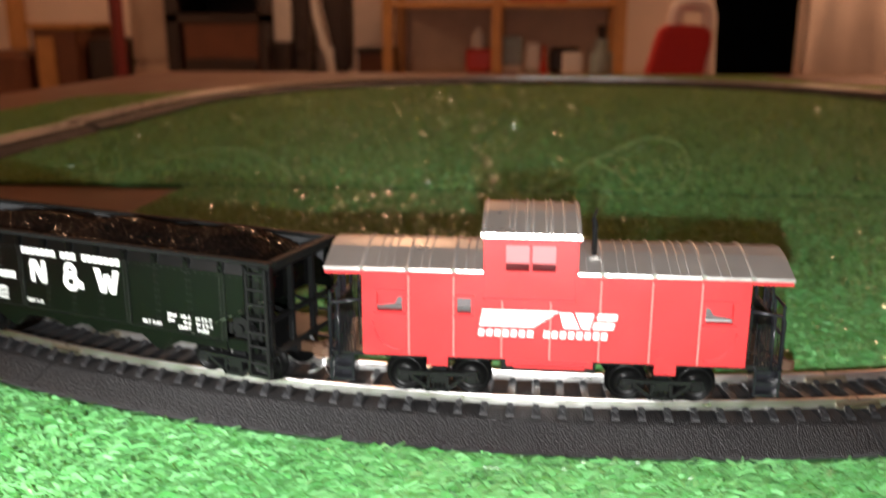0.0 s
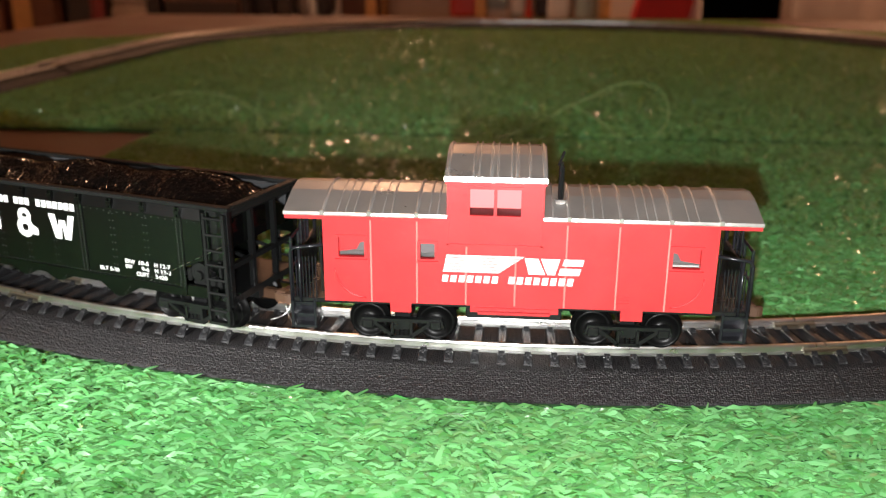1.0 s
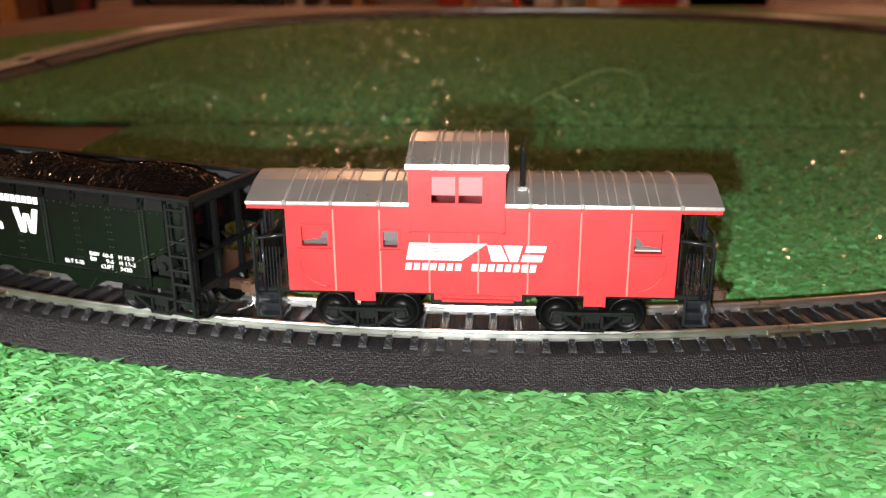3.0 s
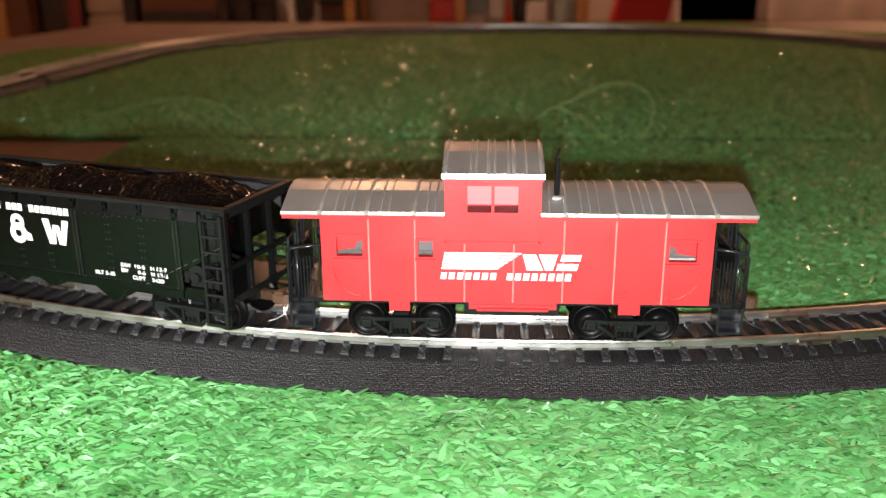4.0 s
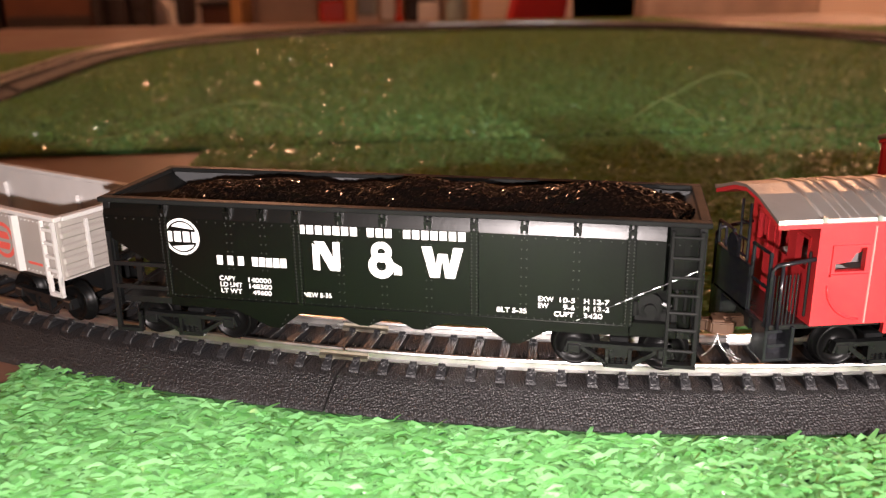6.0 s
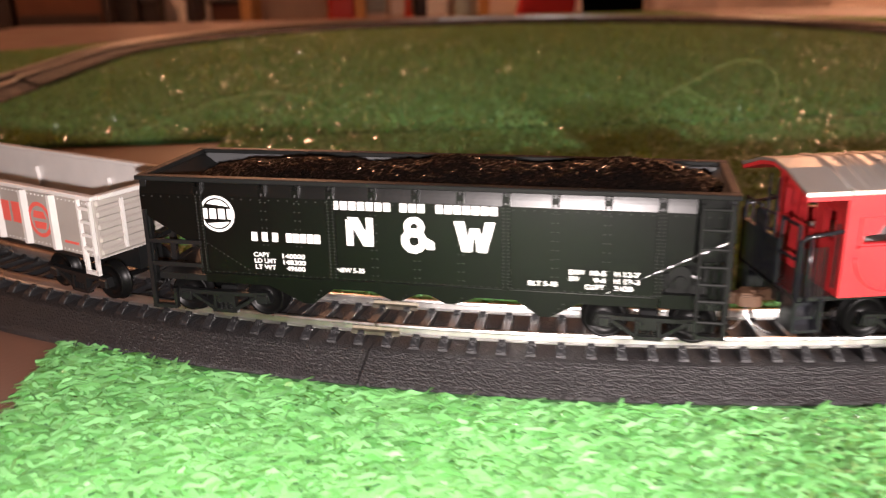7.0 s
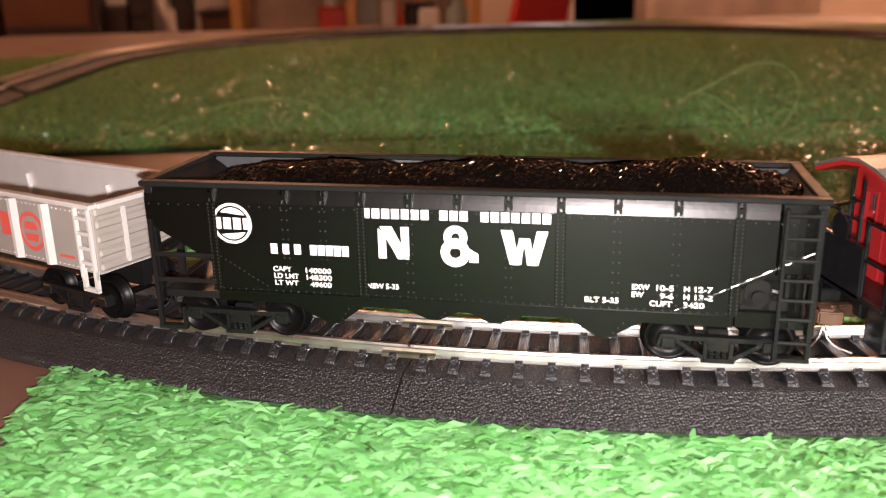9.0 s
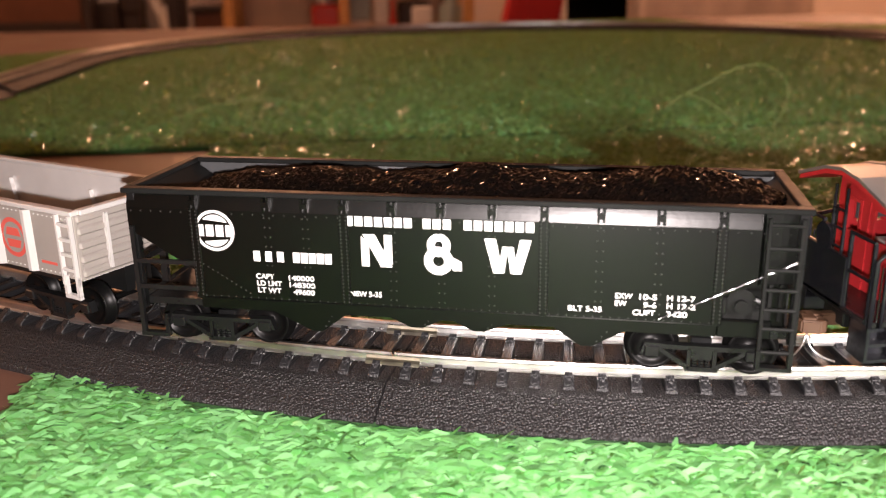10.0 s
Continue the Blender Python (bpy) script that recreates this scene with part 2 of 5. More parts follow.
def ridge(x, w, half, eave, crest):
    """A thin rib with sloping flanks that runs over a roof from eave to eave; w: its width."""
    fold = eave + 0.8 * (crest - eave)
    bm = bmesh.new()
    rings = []
    for y, z in ((-half, eave), (-0.37 * half, fold), (0, crest), (0.37 * half, fold), (half, eave)):
        rings.append([bm.verts.new(((x + d * w / 2) * MM, y * MM, (z + e) * MM)) for d, e in ((-1.25, -0.8), (-1.0, -0.2), (-0.4, 0.16), (0.4, 0.16), (1.0, -0.2), (1.25, -0.8))])
    for a, b in zip(rings, rings[1:]):
        for i in range(6):
            bm.faces.new((a[i], a[(i + 1) % 6], b[(i + 1) % 6], b[i]))
    bm.faces.new(rings[0])
    bm.faces.new(rings[-1][::-1])
    bmesh.ops.recalc_face_normals(bm, faces=bm.faces)
    return bm


def text_mesh(words, size, bold=0.0):
    cu = bpy.data.curves.new("lettering", "FONT")
    cu.body, cu.size, cu.offset, cu.extrude = words, size * MM, bold * MM, 0.04 * MM
    ob = bpy.data.objects.new("lettering", cu)
    scene.collection.objects.link(ob)
    bpy.context.view_layer.update()
    me = bpy.data.meshes.new_from_object(ob.evaluated_get(bpy.context.evaluated_depsgraph_get()))
    bpy.data.objects.remove(ob)
    return me


def lettering(words, x, z, size, y, parent, mat, width=None, bold=0.0):
    """Printed words on a side that faces -y, their lower left corner at x, z; width: their true width."""
    me = text_mesh(words, size, bold)
    xs = [v.co.x for v in me.vertices]
    k = width * MM / (max(xs) - min(xs)) if width else 1.0
    at = Matrix.Translation((x * MM, y * MM, z * MM)) @ Matrix.Rotation(radians(90), 4, "X") @ Matrix.Diagonal((k, 1, 1, 1)) @ Matrix.Translation((-min(xs), 0, 0))
    return piece("lettering", me, mat, parent, "small white printed lettering", at=at)


def shapes(outlines, y, parent, mat, name, label):
    """Flat printed shapes on a side that faces -y, each a part of its own."""
    for o in outlines:
        part(name, prism(bmesh.new(), o, y, y - 0.06), mat, parent, label)


def annulus(cx, cz, r0, r1, y, parent, mat, name, label, seg=36):
    """A printed ring on a side that faces -y."""
    bm = bmesh.new()
    rows = []
    for k in range(seg):
        a = 2 * math.pi * k / seg
        rows.append([bm.verts.new(((cx + r * math.cos(a)) * MM, d * MM, (cz + r * math.sin(a)) * MM)) for r, d in ((r0, y), (r0, y - 0.06), (r1, y - 0.06), (r1, y))])
    for k in range(seg):
        p, q = rows[k], rows[(k + 1) % seg]
        for i in range(4):
            bm.faces.new((p[i], q[i], q[(i + 1) % 4], p[(i + 1) % 4]))
    bmesh.ops.recalc_face_normals(bm, faces=bm.faces)
    return part(name, bm, mat, parent, label)


# ---- the loop of track ----
R, S, TX = 457.2, 373.0, 84.0
TOP = 11.5  # height of the rail's head
JOINT = -19.21  # degrees along the near curve at which two sections meet
PITCH = 30 / 34


def near(a):
    """Centre line of the near curve at a degrees, and its heading."""
    return R * math.sin(radians(a)), R - R * math.cos(radians(a)), radians(a)


def loop_line():
    """The rest of the loop's centre line as points, clockwise from the end of the near curve by way of the far side."""
    pts = []
    a0, a1 = JOINT + 90, JOINT - 60
    x0, y0, h0 = near(a0)
    x3, y3 = TX + R, R + S
    for k in range(30):  # right side
        u = k / 30
        p0, p3 = Vector((x0, y0)), Vector((x3, y3))
        t0, t3 = Vector((math.cos(h0), math.sin(h0))) * 620, Vector((0, 1)) * 620
        pts.append(p0 * (2 * u**3 - 3 * u**2 + 1) + t0 * (u**3 - 2 * u**2 + u) + p3 * (3 * u**2 - 2 * u**3) + t3 * (u**3 - u**2))
    for k in range(45):
        a = radians(2 * k)
        pts.append(Vector((TX + R * math.cos(a), R + S + R * math.sin(a))))
    for k in range(46):
        a = radians(90 + 2 * k)
        pts.append(Vector((R * math.cos(a), R + S + R * math.sin(a))))
    for k in range(1, 10):
        pts.append(Vector((-R, R + S - S * k / 9)))
    k = -89.0
    while k <= a1:
        pts.append(Vector(near(k)[:2]))
        k += 1.0
    pts.append(Vector(near(a1)[:2]))
    return pts


def sweep(line, outlines):
    """Closed outlines of (offset to the outside, height) pulled along a line of (x, y, heading), heading of travel."""
    bm = bmesh.new()
    for o in outlines:
        rings = []
        for x, y, h in line:
            nx, ny = math.sin(h), -math.cos(h)
            rings.append([bm.verts.new(((x + nx * d) * MM, (y + ny * d) * MM, z * MM)) for d, z in o])
        n = len(o)
        for a, b in zip(rings, rings[1:]):
            for i in range(n):
                bm.faces.new((a[i], a[(i + 1) % n], b[(i + 1) % n], b[i]))
        bm.faces.new(rings[0])
        bm.faces.new(rings[-1][::-1])
    bmesh.ops.recalc_face_normals(bm, faces=bm.faces)
    return bm


BED = [(-24.9, 1.0), (-24.9, 2.4), (-24.2, 3.0), (-15.8, 6.9), (-15.2, 7.0), (15.2, 7.0), (15.8, 6.9), (24.2, 3.0), (24.9, 2.4), (24.9, 1.0)]


def rail_outline(c):
    z = TOP
    half = [(1.2, -2.5), (1.2, -2.15), (0.5, -1.95), (0.36, -0.95), (0.6, -0.75), (0.6, -0.5), (0.45, 0.0)]
    return [(c + d, z + e) for d, e in half] + [(c - d, z + e) for d, e in half[::-1]]


GAUGE = 8.75


def tie_mesh():
    """One tie with sloping ends and the moulded rail clips beside the rails."""
    bm = bmesh.new()
    prism(bm, [(-13.5, 6.4), (-13.3, 7.4), (-12.9, 7.9), (-11.7, 8.8), (-11.3, 8.9), (11.3, 8.9), (11.7, 8.8), (12.9, 7.9), (13.3, 7.4), (13.5, 6.4)], -1.25, 1.25, axis="x")
    bmesh.ops.bevel(bm, geom=[e for e in bm.edges if all(v.co.z > 0.007 for v in e.verts)], offset=0.22 * MM, segments=1, affect="EDGES")
    for y in (-GAUGE, GAUGE):
        for d in (-1, 1):
            prism(bm, [(y + d * 1.22, 8.7), (y + d * 1.22, 9.75), (y + d * 1.6, 9.75), (y + d * 2.2, 9.3), (y + d * 2.6, 8.7)], -0.85, 0.85, axis="x")
            prism(bm, [(y + d * 2.5, 8.7), (y + d * 2.5, 9.15), (y + d * 2.9, 9.0), (y + d * 3.2, 8.6)], -0.5, 0.5, axis="x")
    me = bpy.data.meshes.new("tie")
    bm.to_mesh(me)
    bm.free()
    return me


def joiner_mesh():
    bm = bmesh.new()
    prism(bm, [(-1.65, 8.75), (1.65, 8.75), (1.65, 9.6), (0.75, 9.95), (0.55, 10.6), (-0.55, 10.6), (-0.75, 9.95), (-1.65, 9.6)], -6.3, 6.3, axis="x")
    me = bpy.data.meshes.new("rail_joiner")
    bm.to_mesh(me)
    bm.free()
    return me


TIE_ME, JOINER_ME = tie_mesh(), joiner_mesh()
tie_places = []


def section(line, ties, joint):
    """A section of track: roadbed, two rails, ties and the joiners at its far end."""
    sec = tagged(new("track_section"), "curved model railway track with steel rails on black plastic roadbed", "model track", "track loop")
    part("roadbed", sweep(line, [BED]), ROADBED, sec, "black plastic roadbed with pebbled sloping sides")
    part("rail", sweep(line, [rail_outline(-GAUGE)]), RAIL, sec, "shiny steel rail")
    part("rail", sweep(line, [rail_outline(GAUGE)]), RAIL, sec, "shiny steel rail")
    for m in ties:
        tie_places.append((sec, m))
    if joint:
        x, y, h = joint
        for c in (-GAUGE, GAUGE):
            at = pose((x + math.sin(h) * c) * MM, (y - math.cos(h) * c) * MM, 0, 0, 0, math.degrees(h))
            piece("rail_joiner", JOINER_ME, JOINER, sec, "brassy rail joiner", at=at)
    return sec


def tie_at(x, y, h):
    return pose(x * MM, y * MM, 0, 0, 0, math.degrees(h))


gap = 0.03
for n in range(-2, 3):
    a0 = JOINT + 30 * n
    line = [near(a0 + gap + (30 - 2 * gap) * k / 30) for k in range(31)]
    section(line, [tie_at(*near(a0 + PITCH * (k + 0.5))) for k in range(34)], near(a0 + 30))
far_pts = loop_line()
runs = [0.0]
for a, b in zip(far_pts, far_pts[1:]):
    runs.append(runs[-1] + (b - a).length)


def along(s):
    s = min(max(s, 0), runs[-1] - 1e-6)
    i = next(k for k in range(len(runs) - 1) if runs[k + 1] > s)
    u = (s - runs[i]) / (runs[i + 1] - runs[i])
    p, d = far_pts[i].lerp(far_pts[i + 1], u), far_pts[i + 1] - far_pts[i]
    return p.x, p.y, math.atan2(d.y, d.x)


count = round(runs[-1] / 239)
step = runs[-1] / count
for n in range(count):
    sec = section([along(n * step + 0.2 + (step - 0.4) * k / 16) for k in range(17)], [tie_at(*along(n * step + step / 34 * (k + 0.5))) for k in range(34)], along(n * step + step))
    sec.location.z = (1.0 if n in (0, count - 1) else 3.0) * MM  # lies on the pile of the turf


# ---- railway cars ----
def curve_pose(a, inward=0.0):
    """The pose of a car on the near curve, on top of the rails."""
    x, y, h = near(a)
    return pose((x - math.sin(h) * inward) * MM, (y + math.cos(h) * inward) * MM, TOP * MM, 0, 0, math.degrees(h))


def wheel_mesh(r):
    """Tread, flange, dished face and hub, axle along y, outside to -y."""
    bm = bmesh.new()
    prof = [(-1.6, 0.0), (-1.6, 1.1), (-0.75, 1.3), (-0.72, r * 0.80), (-1.4, r * 0.84), (-1.45, r - 0.12), (-1.3, r), (0.9, r), (1.0, r + 0.75), (1.5, r + 0.7), (1.6, r * 0.5), (1.6, 0.0)]
    seg = 24
    rings = []
    for k in range(seg):
        a = 2 * math.pi * k / seg
        rings.append([bm.verts.new((q * math.cos(a) * MM, d * MM, q * math.sin(a) * MM)) for d, q in prof])
    for k in range(seg):
        a, b = rings[k], rings[(k + 1) % seg]
        for i in range(len(prof) - 1):
            bm.faces.new((a[i], b[i], b[i + 1], a[i + 1]))
    bmesh.ops.remove_doubles(bm, verts=bm.verts, dist=1e-6)
    bmesh.ops.recalc_face_normals(bm, faces=bm.faces)
    me = bpy.data.meshes.new("wheel")
    bm.to_mesh(me)
    bm.free()
    return me


WHEEL_ME = wheel_mesh(5.1)


def truck(car, x, base):
    """A four-wheeled truck with arch-bar side frames; base: distance between its axles."""
    h = base / 2
    bolster = part("truck", boxes((-2.2, 2.2, -9.5, 9.5, 4.0, 7.2), bevel=0.3), BLACK, car, "black plastic four-wheeled truck", at=Matrix.Translation((x * MM, 0, 0)))
    for s in (-1, 1):
        y0, y1 = sorted((s * 10.7, s * 12.6))
        bm = bmesh.new()
        prism(bm, [(-h - 2.4, 4.3), (-h - 1.6, 6.9), (-h + 1.6, 6.9), (-h + 3, 6.7), (h - 3, 6.7), (h - 1.6, 6.9), (h + 1.6, 6.9), (h + 2.4, 4.3), (h + 1.8, 4.3), (h + 1.2, 5.9), (h - 2.0, 5.7), (-h + 2.0, 5.7), (-h - 1.2, 5.9), (-h - 1.8, 4.3)], y0, y1)
        for d in (-1, 1):
            prism(bm, [(d * (h - 1.9), 5.8), (d * (h - 0.4), 5.8), (d * 3.2, 1.3), (d * 2.2, 1.9)][::d], y0 + 0.2, y1 - 0.2)
            box(bm, d * h - 1.5, d * h + 1.5, y0 - 0.3, y1 + 0.3, 3.9, 6.3, 0.25)
        box(bm, -3.4, 3.4, y0, y1, 0.9, 1.9)
        box(bm, -3.0, -2.2, y0, y1, 1.5, 6.0)
        box(bm, 2.2, 3.0, y0, y1, 1.5, 6.0)
        box(bm, -2.1, 2.1, y0 + 0.3, y1 - 0.3, 3.6, 5.9)
        part("side_frame", bm, BLACK, bolster, "black arched side frame")
        for k in (-1.35, 0, 1.35):
            spring = bmesh.new()
            for z in (2.0, 2.6, 3.2):
                rod(spring, (k, s * 11.7, z), (k, s * 11.7, z + 0.35), 0.6, 8)
            part("spring", spring, BLACK, bolster)
    for d in (-1, 1):
        part("axle", rods(((d * h, -8, 5.1), (d * h, 8, 5.1), 0.9)), WHEEL, bolster)
        for s in (-1, 1):
            piece("wheel", WHEEL_ME, WHEEL, bolster, "glossy black wheel", True, Matrix.Translation((d * h * MM, s * 8.9 * MM, 5.1 * MM)) @ Matrix.Rotation(0 if s < 0 else math.pi, 4, "Z"))
    return bolster


def coupler(car, x, s, wire=True, bright=True):
    """A hook coupler at the end x of a car; s: which way it points."""
    bm = bmesh.new()
    shank = [(x - s * 4, -1.2), (x + s * 3.4, -1.2), (x + s * 4.4, -2.7), (x + s * 8.2, -3.0), (x + s * 9.6, -2.2), (x + s * 9.8, -1.0), (x + s * 8.0, -0.6), (x + s * 8.1, 1.2), (x + s * 6.9, 2.2), (x + s * 4.6, 1.9), (x + s * 3.4, 1.2), (x - s * 4, 1.2)]
    prism(bm, shank, 7.0, 9.8, axis="z")
    bmesh.ops.bevel(bm, geom=list(bm.edges), offset=0.3 * MM, segments=2, affect="EDGES")
    c = part("coupler", bm, COUPLER, car, "brown plastic hook coupler")
    if wire:
        part("lift_plate", boxes((*sorted((x + s * 4.6, x + s * 7.4)), -2.2, 0.8, 9.7, 10.3), bevel=0.2), COUPLER, c)
        part("uncoupling_pin", bent([(x + s * 6, 0, 6.3), (x + s * 6.4, -0.3, 4.6), (x + s * 7, -0.7, 3.2), (x + s * 8, -1.3, 2.1), (x + s * 9.5, -2.4, 1.5), (x + s * 11.5, -4.0, 1.4)], 0.22), RAIL if bright else BLACK, c, "bent steel pin", smooth=True)


# --- the red caboose ---
def caboose(at):
    car = tagged(new("caboose"), "red plastic model caboose with silver roof, standing on the track", "model caboose")
    car.matrix_world = at
    X0, X1, Z0, Z1 = -49.7, 52.5, 12.9, 37.4
    wins = [(-45.6, -38.7, 25.6, 31.0), (-23.9, -20.1, 25.6, 29.9), (41.2, 48.3, 25.0, 30.4)]
    feet = [(-32.0, -26.4, 10.2), (-10.6, 12.7, 11.0), (29.0, 34.7, 9.9)]
    for s in (-1, 1):
        y0, y1 = sorted((s * 16.0, s * 14.7))
        side = part("side_wall", holed(X0, X1, Z0, Z1, wins, y0, y1, feet), RED, car, "red side wall with window openings and skirt tabs")
        yo = s * 16.0
        for x in (-37.0, -24.8, -11.8, 1.1, 14.1, 27.4, 40.1):
            zt = 29.6 if -16.5 < x < 7.5 else 37.0
            part("rib", rods(((x, yo, Z0 + 0.2), (x, yo, zt), 0.25), seg=8), RED_PALE, side, "thin raised seam in a paler red")
        for w in wins:
            a, b, c, d = w
            ya, yb = sorted((yo, yo + s * 0.35))
            part("window_frame", boxes((a - 0.8, b + 0.8, ya, yb, d, d + 0.7), (a - 0.8, b + 0.8, ya, yb, c - 0.7, c), (a - 0.8, a, ya, yb, c, d), (b, b + 0.8, ya, yb, c, d)), RED, side)
            part("sill", prism(bmesh.new(), [(yo, c - 0.3), (yo + s * 0.7, c - 0.55), (yo + s * 0.7, c - 0.95), (yo, c - 1.05)], a - 0.9, b + 0.9, axis="x"), RED, side, "raised red window sill")
            # added plates stand for the lit wall and the weight inside
            q, g, h, w = sorted((s * 14.6, s * 14.1)), sorted((s * 13.9, s * 13.2)), d - c, b - a
            if w < 5:
                part("window_insert", prism(bmesh.new(), [(a - 1, d + 1), (b + 1, d + 1), (b + 1, c + 0.32 * h), (a - 1, c + 0.32 * h)], *q), WEIGHT, side, "dark grey plate standing for the weight inside")
                continue
            m, k = (a, 1) if a < 0 else (b, -1)
            part("window_insert", prism(bmesh.new(), [(m - k, d + 1), (m + k * (w + 1), d + 1), (m + k * (w + 1), c + 0.78 * h), (m + k * 0.80 * w, c + 0.66 * h), (m + k * 0.66 * w, c + 0.32 * h), (m - k, c + 0.16 * h)], *q), RED, side, "red plate added behind the window for the lit inside")
            part("window_insert", boxes((a - 1, b + 1, *g, c + 0.24 * h, d + 1)), WEIGHT, side, "dark grey plate standing for the weight inside")
        ya, yb = sorted((yo, yo + s * 0.2))
        part("vent", boxes(*[(27.4, 31.0, ya, yb, 14.6 + 0.9 * k, 15.0 + 0.9 * k) for k in range(3)]), RED, side)
        for cx, sg in ((-38.5, -1), (41.5, 1)):
            arc = [(cx + sg * 8.2 * math.sin(radians(11.25 * k)), yo + s * 0.08, 14.2 + 8.2 * (1 - math.cos(radians(11.25 * k)))) for k in range(9)]
            part("grab_iron", bent(arc, 0.24), RED, side, "curved red moulded handrail", smooth=True)
        part("sill_step", boxes((-8.5, 10.5, *sorted((yo, yo + s * 1.0)), 10.8, 11.5), (-9.5, 11.5, *sorted((yo, yo + s * 0.5)), 12.0, 12.5)), RED, side)
    for x, s in ((X0, -1), (X1, 1)):
        xa, xb = sorted((x, x - s * 1.2))
        turned = Matrix.Rotation(radians(90), 4, "Z")
        wall = holed(-14.7, 14.7, Z0, Z1, [(-12.2, -7.2, 25, 32), (7.2, 12.2, 25, 32), (-4, 4, Z0, 33)], -xb, -xa)
        wall.transform(turned)
        end = part("end_wall", wall, RED, car, "red end wall with windows and a door")
        leaf = holed(-4, 4, Z0, 33, [(-2.4, 2.4, 25, 31.5)], -xb + 0.3, -xa - 0.3)
        leaf.transform(turned)
        part("door", leaf, RED, end)
        for y in (-9.7, 9.7):
            xc, xd = sorted((x, x + s * 0.35))
            part("window_frame", boxes((xc, xd, y - 3.1, y + 3.1, 32, 32.7), (xc, xd, y - 3.1, y + 3.1, 24.3, 25), (xc, xd, y - 3.1, y - 2.5, 25, 32), (xc, xd, y + 2.5, y + 3.1, 25, 32)), RED, end)
        for y in (-14.7, 14.7):
            part("grab_iron", rods(((x + s * 0.9, y, 15), (x + s * 0.9, y, 30), 0.3)), BLACK, end, "black wire grab iron")
    part("floor", boxes((X0 - 9.3, X1 + 9.3, -14.4, 14.4, 11.6, 12.9), bevel=0.2), BLACK, car, "black underframe floor")
    part("centre_sill", boxes((X0 - 8, X1 + 8, -4, 4, 7.6, 11.6), (-12, 14, -11, -5.5, 7.2, 11.6), (-8, 10, 5.5, 11, 7.4, 11.6), bevel=0.3), BLACK, car)
    # roof of the body, in red with a silver sheet on top
    part("roof_edge", arched(-59.6, -16.4, 16.6, 36.9, 41.3, 1.0), RED, car, "red underside and edge of the roof")
    part("roof_edge", arched(7.4, 62.6, 16.6, 36.9, 41.3, 1.0), RED, car, "red underside and edge of the roof")
    part("ballast_weight", boxes((-47, 50, -12, 6, 13.2, 24.6), bevel=0.3), GREY, car, "grey ballast weight inside")
    for y in (-16.85, 16.85):
        d = 1 if y > 0 else -1
        part("eave_strip", prism(bmesh.new(), [(y - d * 0.3, 37.95), (y + d * 0.05, 37.95), (y + d * 0.25, 37.25), (y - d * 0.3, 37.25)], -59.8, 62.8, axis="x"), SILVER, car, "bright silver roof edge")
    roof = part("roof", arched(-59.8, -16.4, 16.9, 37.7, 42.0, 0.75), SILVER, car, "silver faceted roof with cross seams")
    part("roof_half", arched(7.4, 62.8, 16.9, 37.7, 42.0, 0.75), SILVER, roof, "silver faceted roof with cross seams")
    for x in (-49.5, -37.2, -24.8, 14.3, 27.5, 40.0, 52.4):
        part("roof_seam", ridge(x, 0.8, 17.0, 37.95, 42.4), SILVER, roof, "raised silver seam", smooth=True)
        part("bolt", boxes((x - 0.6, x + 0.6, -17.2, -16.4, 37.0, 38.5), bevel=0.2), SILVER, roof)
    for x in (-45.6, -43.4, -41.2, -33.6, -31.4, -21.6, -19.4, 10.2, 18.4, 20.6, 23.0, 31.8, 34.2, 36.4, 44.4, 47.0):
        part("roof_rib", ridge(x, 0.5, 16.4, 37.85, 42.3), SILVER, roof, "thin raised silver rib", smooth=True)
    # cupola
    cup = part("cupola", boxes((-16.5, 7.5, -17.2, 17.2, 29.9, 30.8), (-16.5, 7.5, -16.1, 16.1, 30.8, 31.2)), RED, car, "red bay-sided cupola with two windows a side")
    cw = [(-11.0, -4.9, 38.3, 45.2), (-4.1, 2.0, 38.3, 45.2)]
    for s in (-1, 1):
        y0, y1 = sorted((s * 17.4, s * 16.2))
        part("cupola_side", holed(-16.5, 7.5, 30.8, 48.2, cw, y0, y1), RED, cup)
        ya, yb = sorted((s * 17.4, s * 17.75))
        part("window_frame", boxes((-11.6, 2.6, ya, yb, 45.2, 45.9), (-11.6, 2.6, ya, yb, 37.7, 38.3), (-11.6, -11.0, ya, yb, 38.3, 45.2), (2.0, 2.6, ya, yb, 38.3, 45.2)), RED, cup)
        part("edge_strip", boxes((-16.9, -16.3, ya, yb, 30.2, 47.4), (7.3, 7.9, ya, yb, 30.2, 47.4), (-16.9, 7.9, ya, yb, 29.9, 30.5)), RED, cup)
    for x, s in ((-16.5, 1), (7.5, -1)):
        xa, xb = sorted((x, x + s * 1.2))
        part("cupola_end", boxes((xa, xb, -16.2, -12, 30.8, 48.4), (xa, xb, 12, 16.2, 30.8, 48.4), (xa, xb, -12, 12, 30.8, 44), (xa, xb, -12, 12, 47.3, 49.8), (xa, xb, -1.2, 1.2, 44, 47.3)), RED, cup, "red cupola end wall with windows")
    part("cupola_roof_edge", arched(-17.3, 8.3, 18.4, 47.4, 52.3, 0.9), RED, cup)
    for y in (-18.65, 18.65):
        d = 1 if y > 0 else -1
        part("eave_strip", prism(bmesh.new(), [(y - d * 0.3, 48.6), (y + d * 0.05, 48.6), (y + d * 0.36, 47.4), (y - d * 0.3, 47.4)], -17.5, 8.5, axis="x"), SILVER, cup, "bright silver roof edge")
    for x0, x1 in ((-11.4, -4.7), (-4.3, 2.4)):
        part("glazing", boxes((x0, x1, -16.1, -15.7, 40.0, 45.8)), PALE, cup, "pane with its pale reflection in the colour, a gap below it")
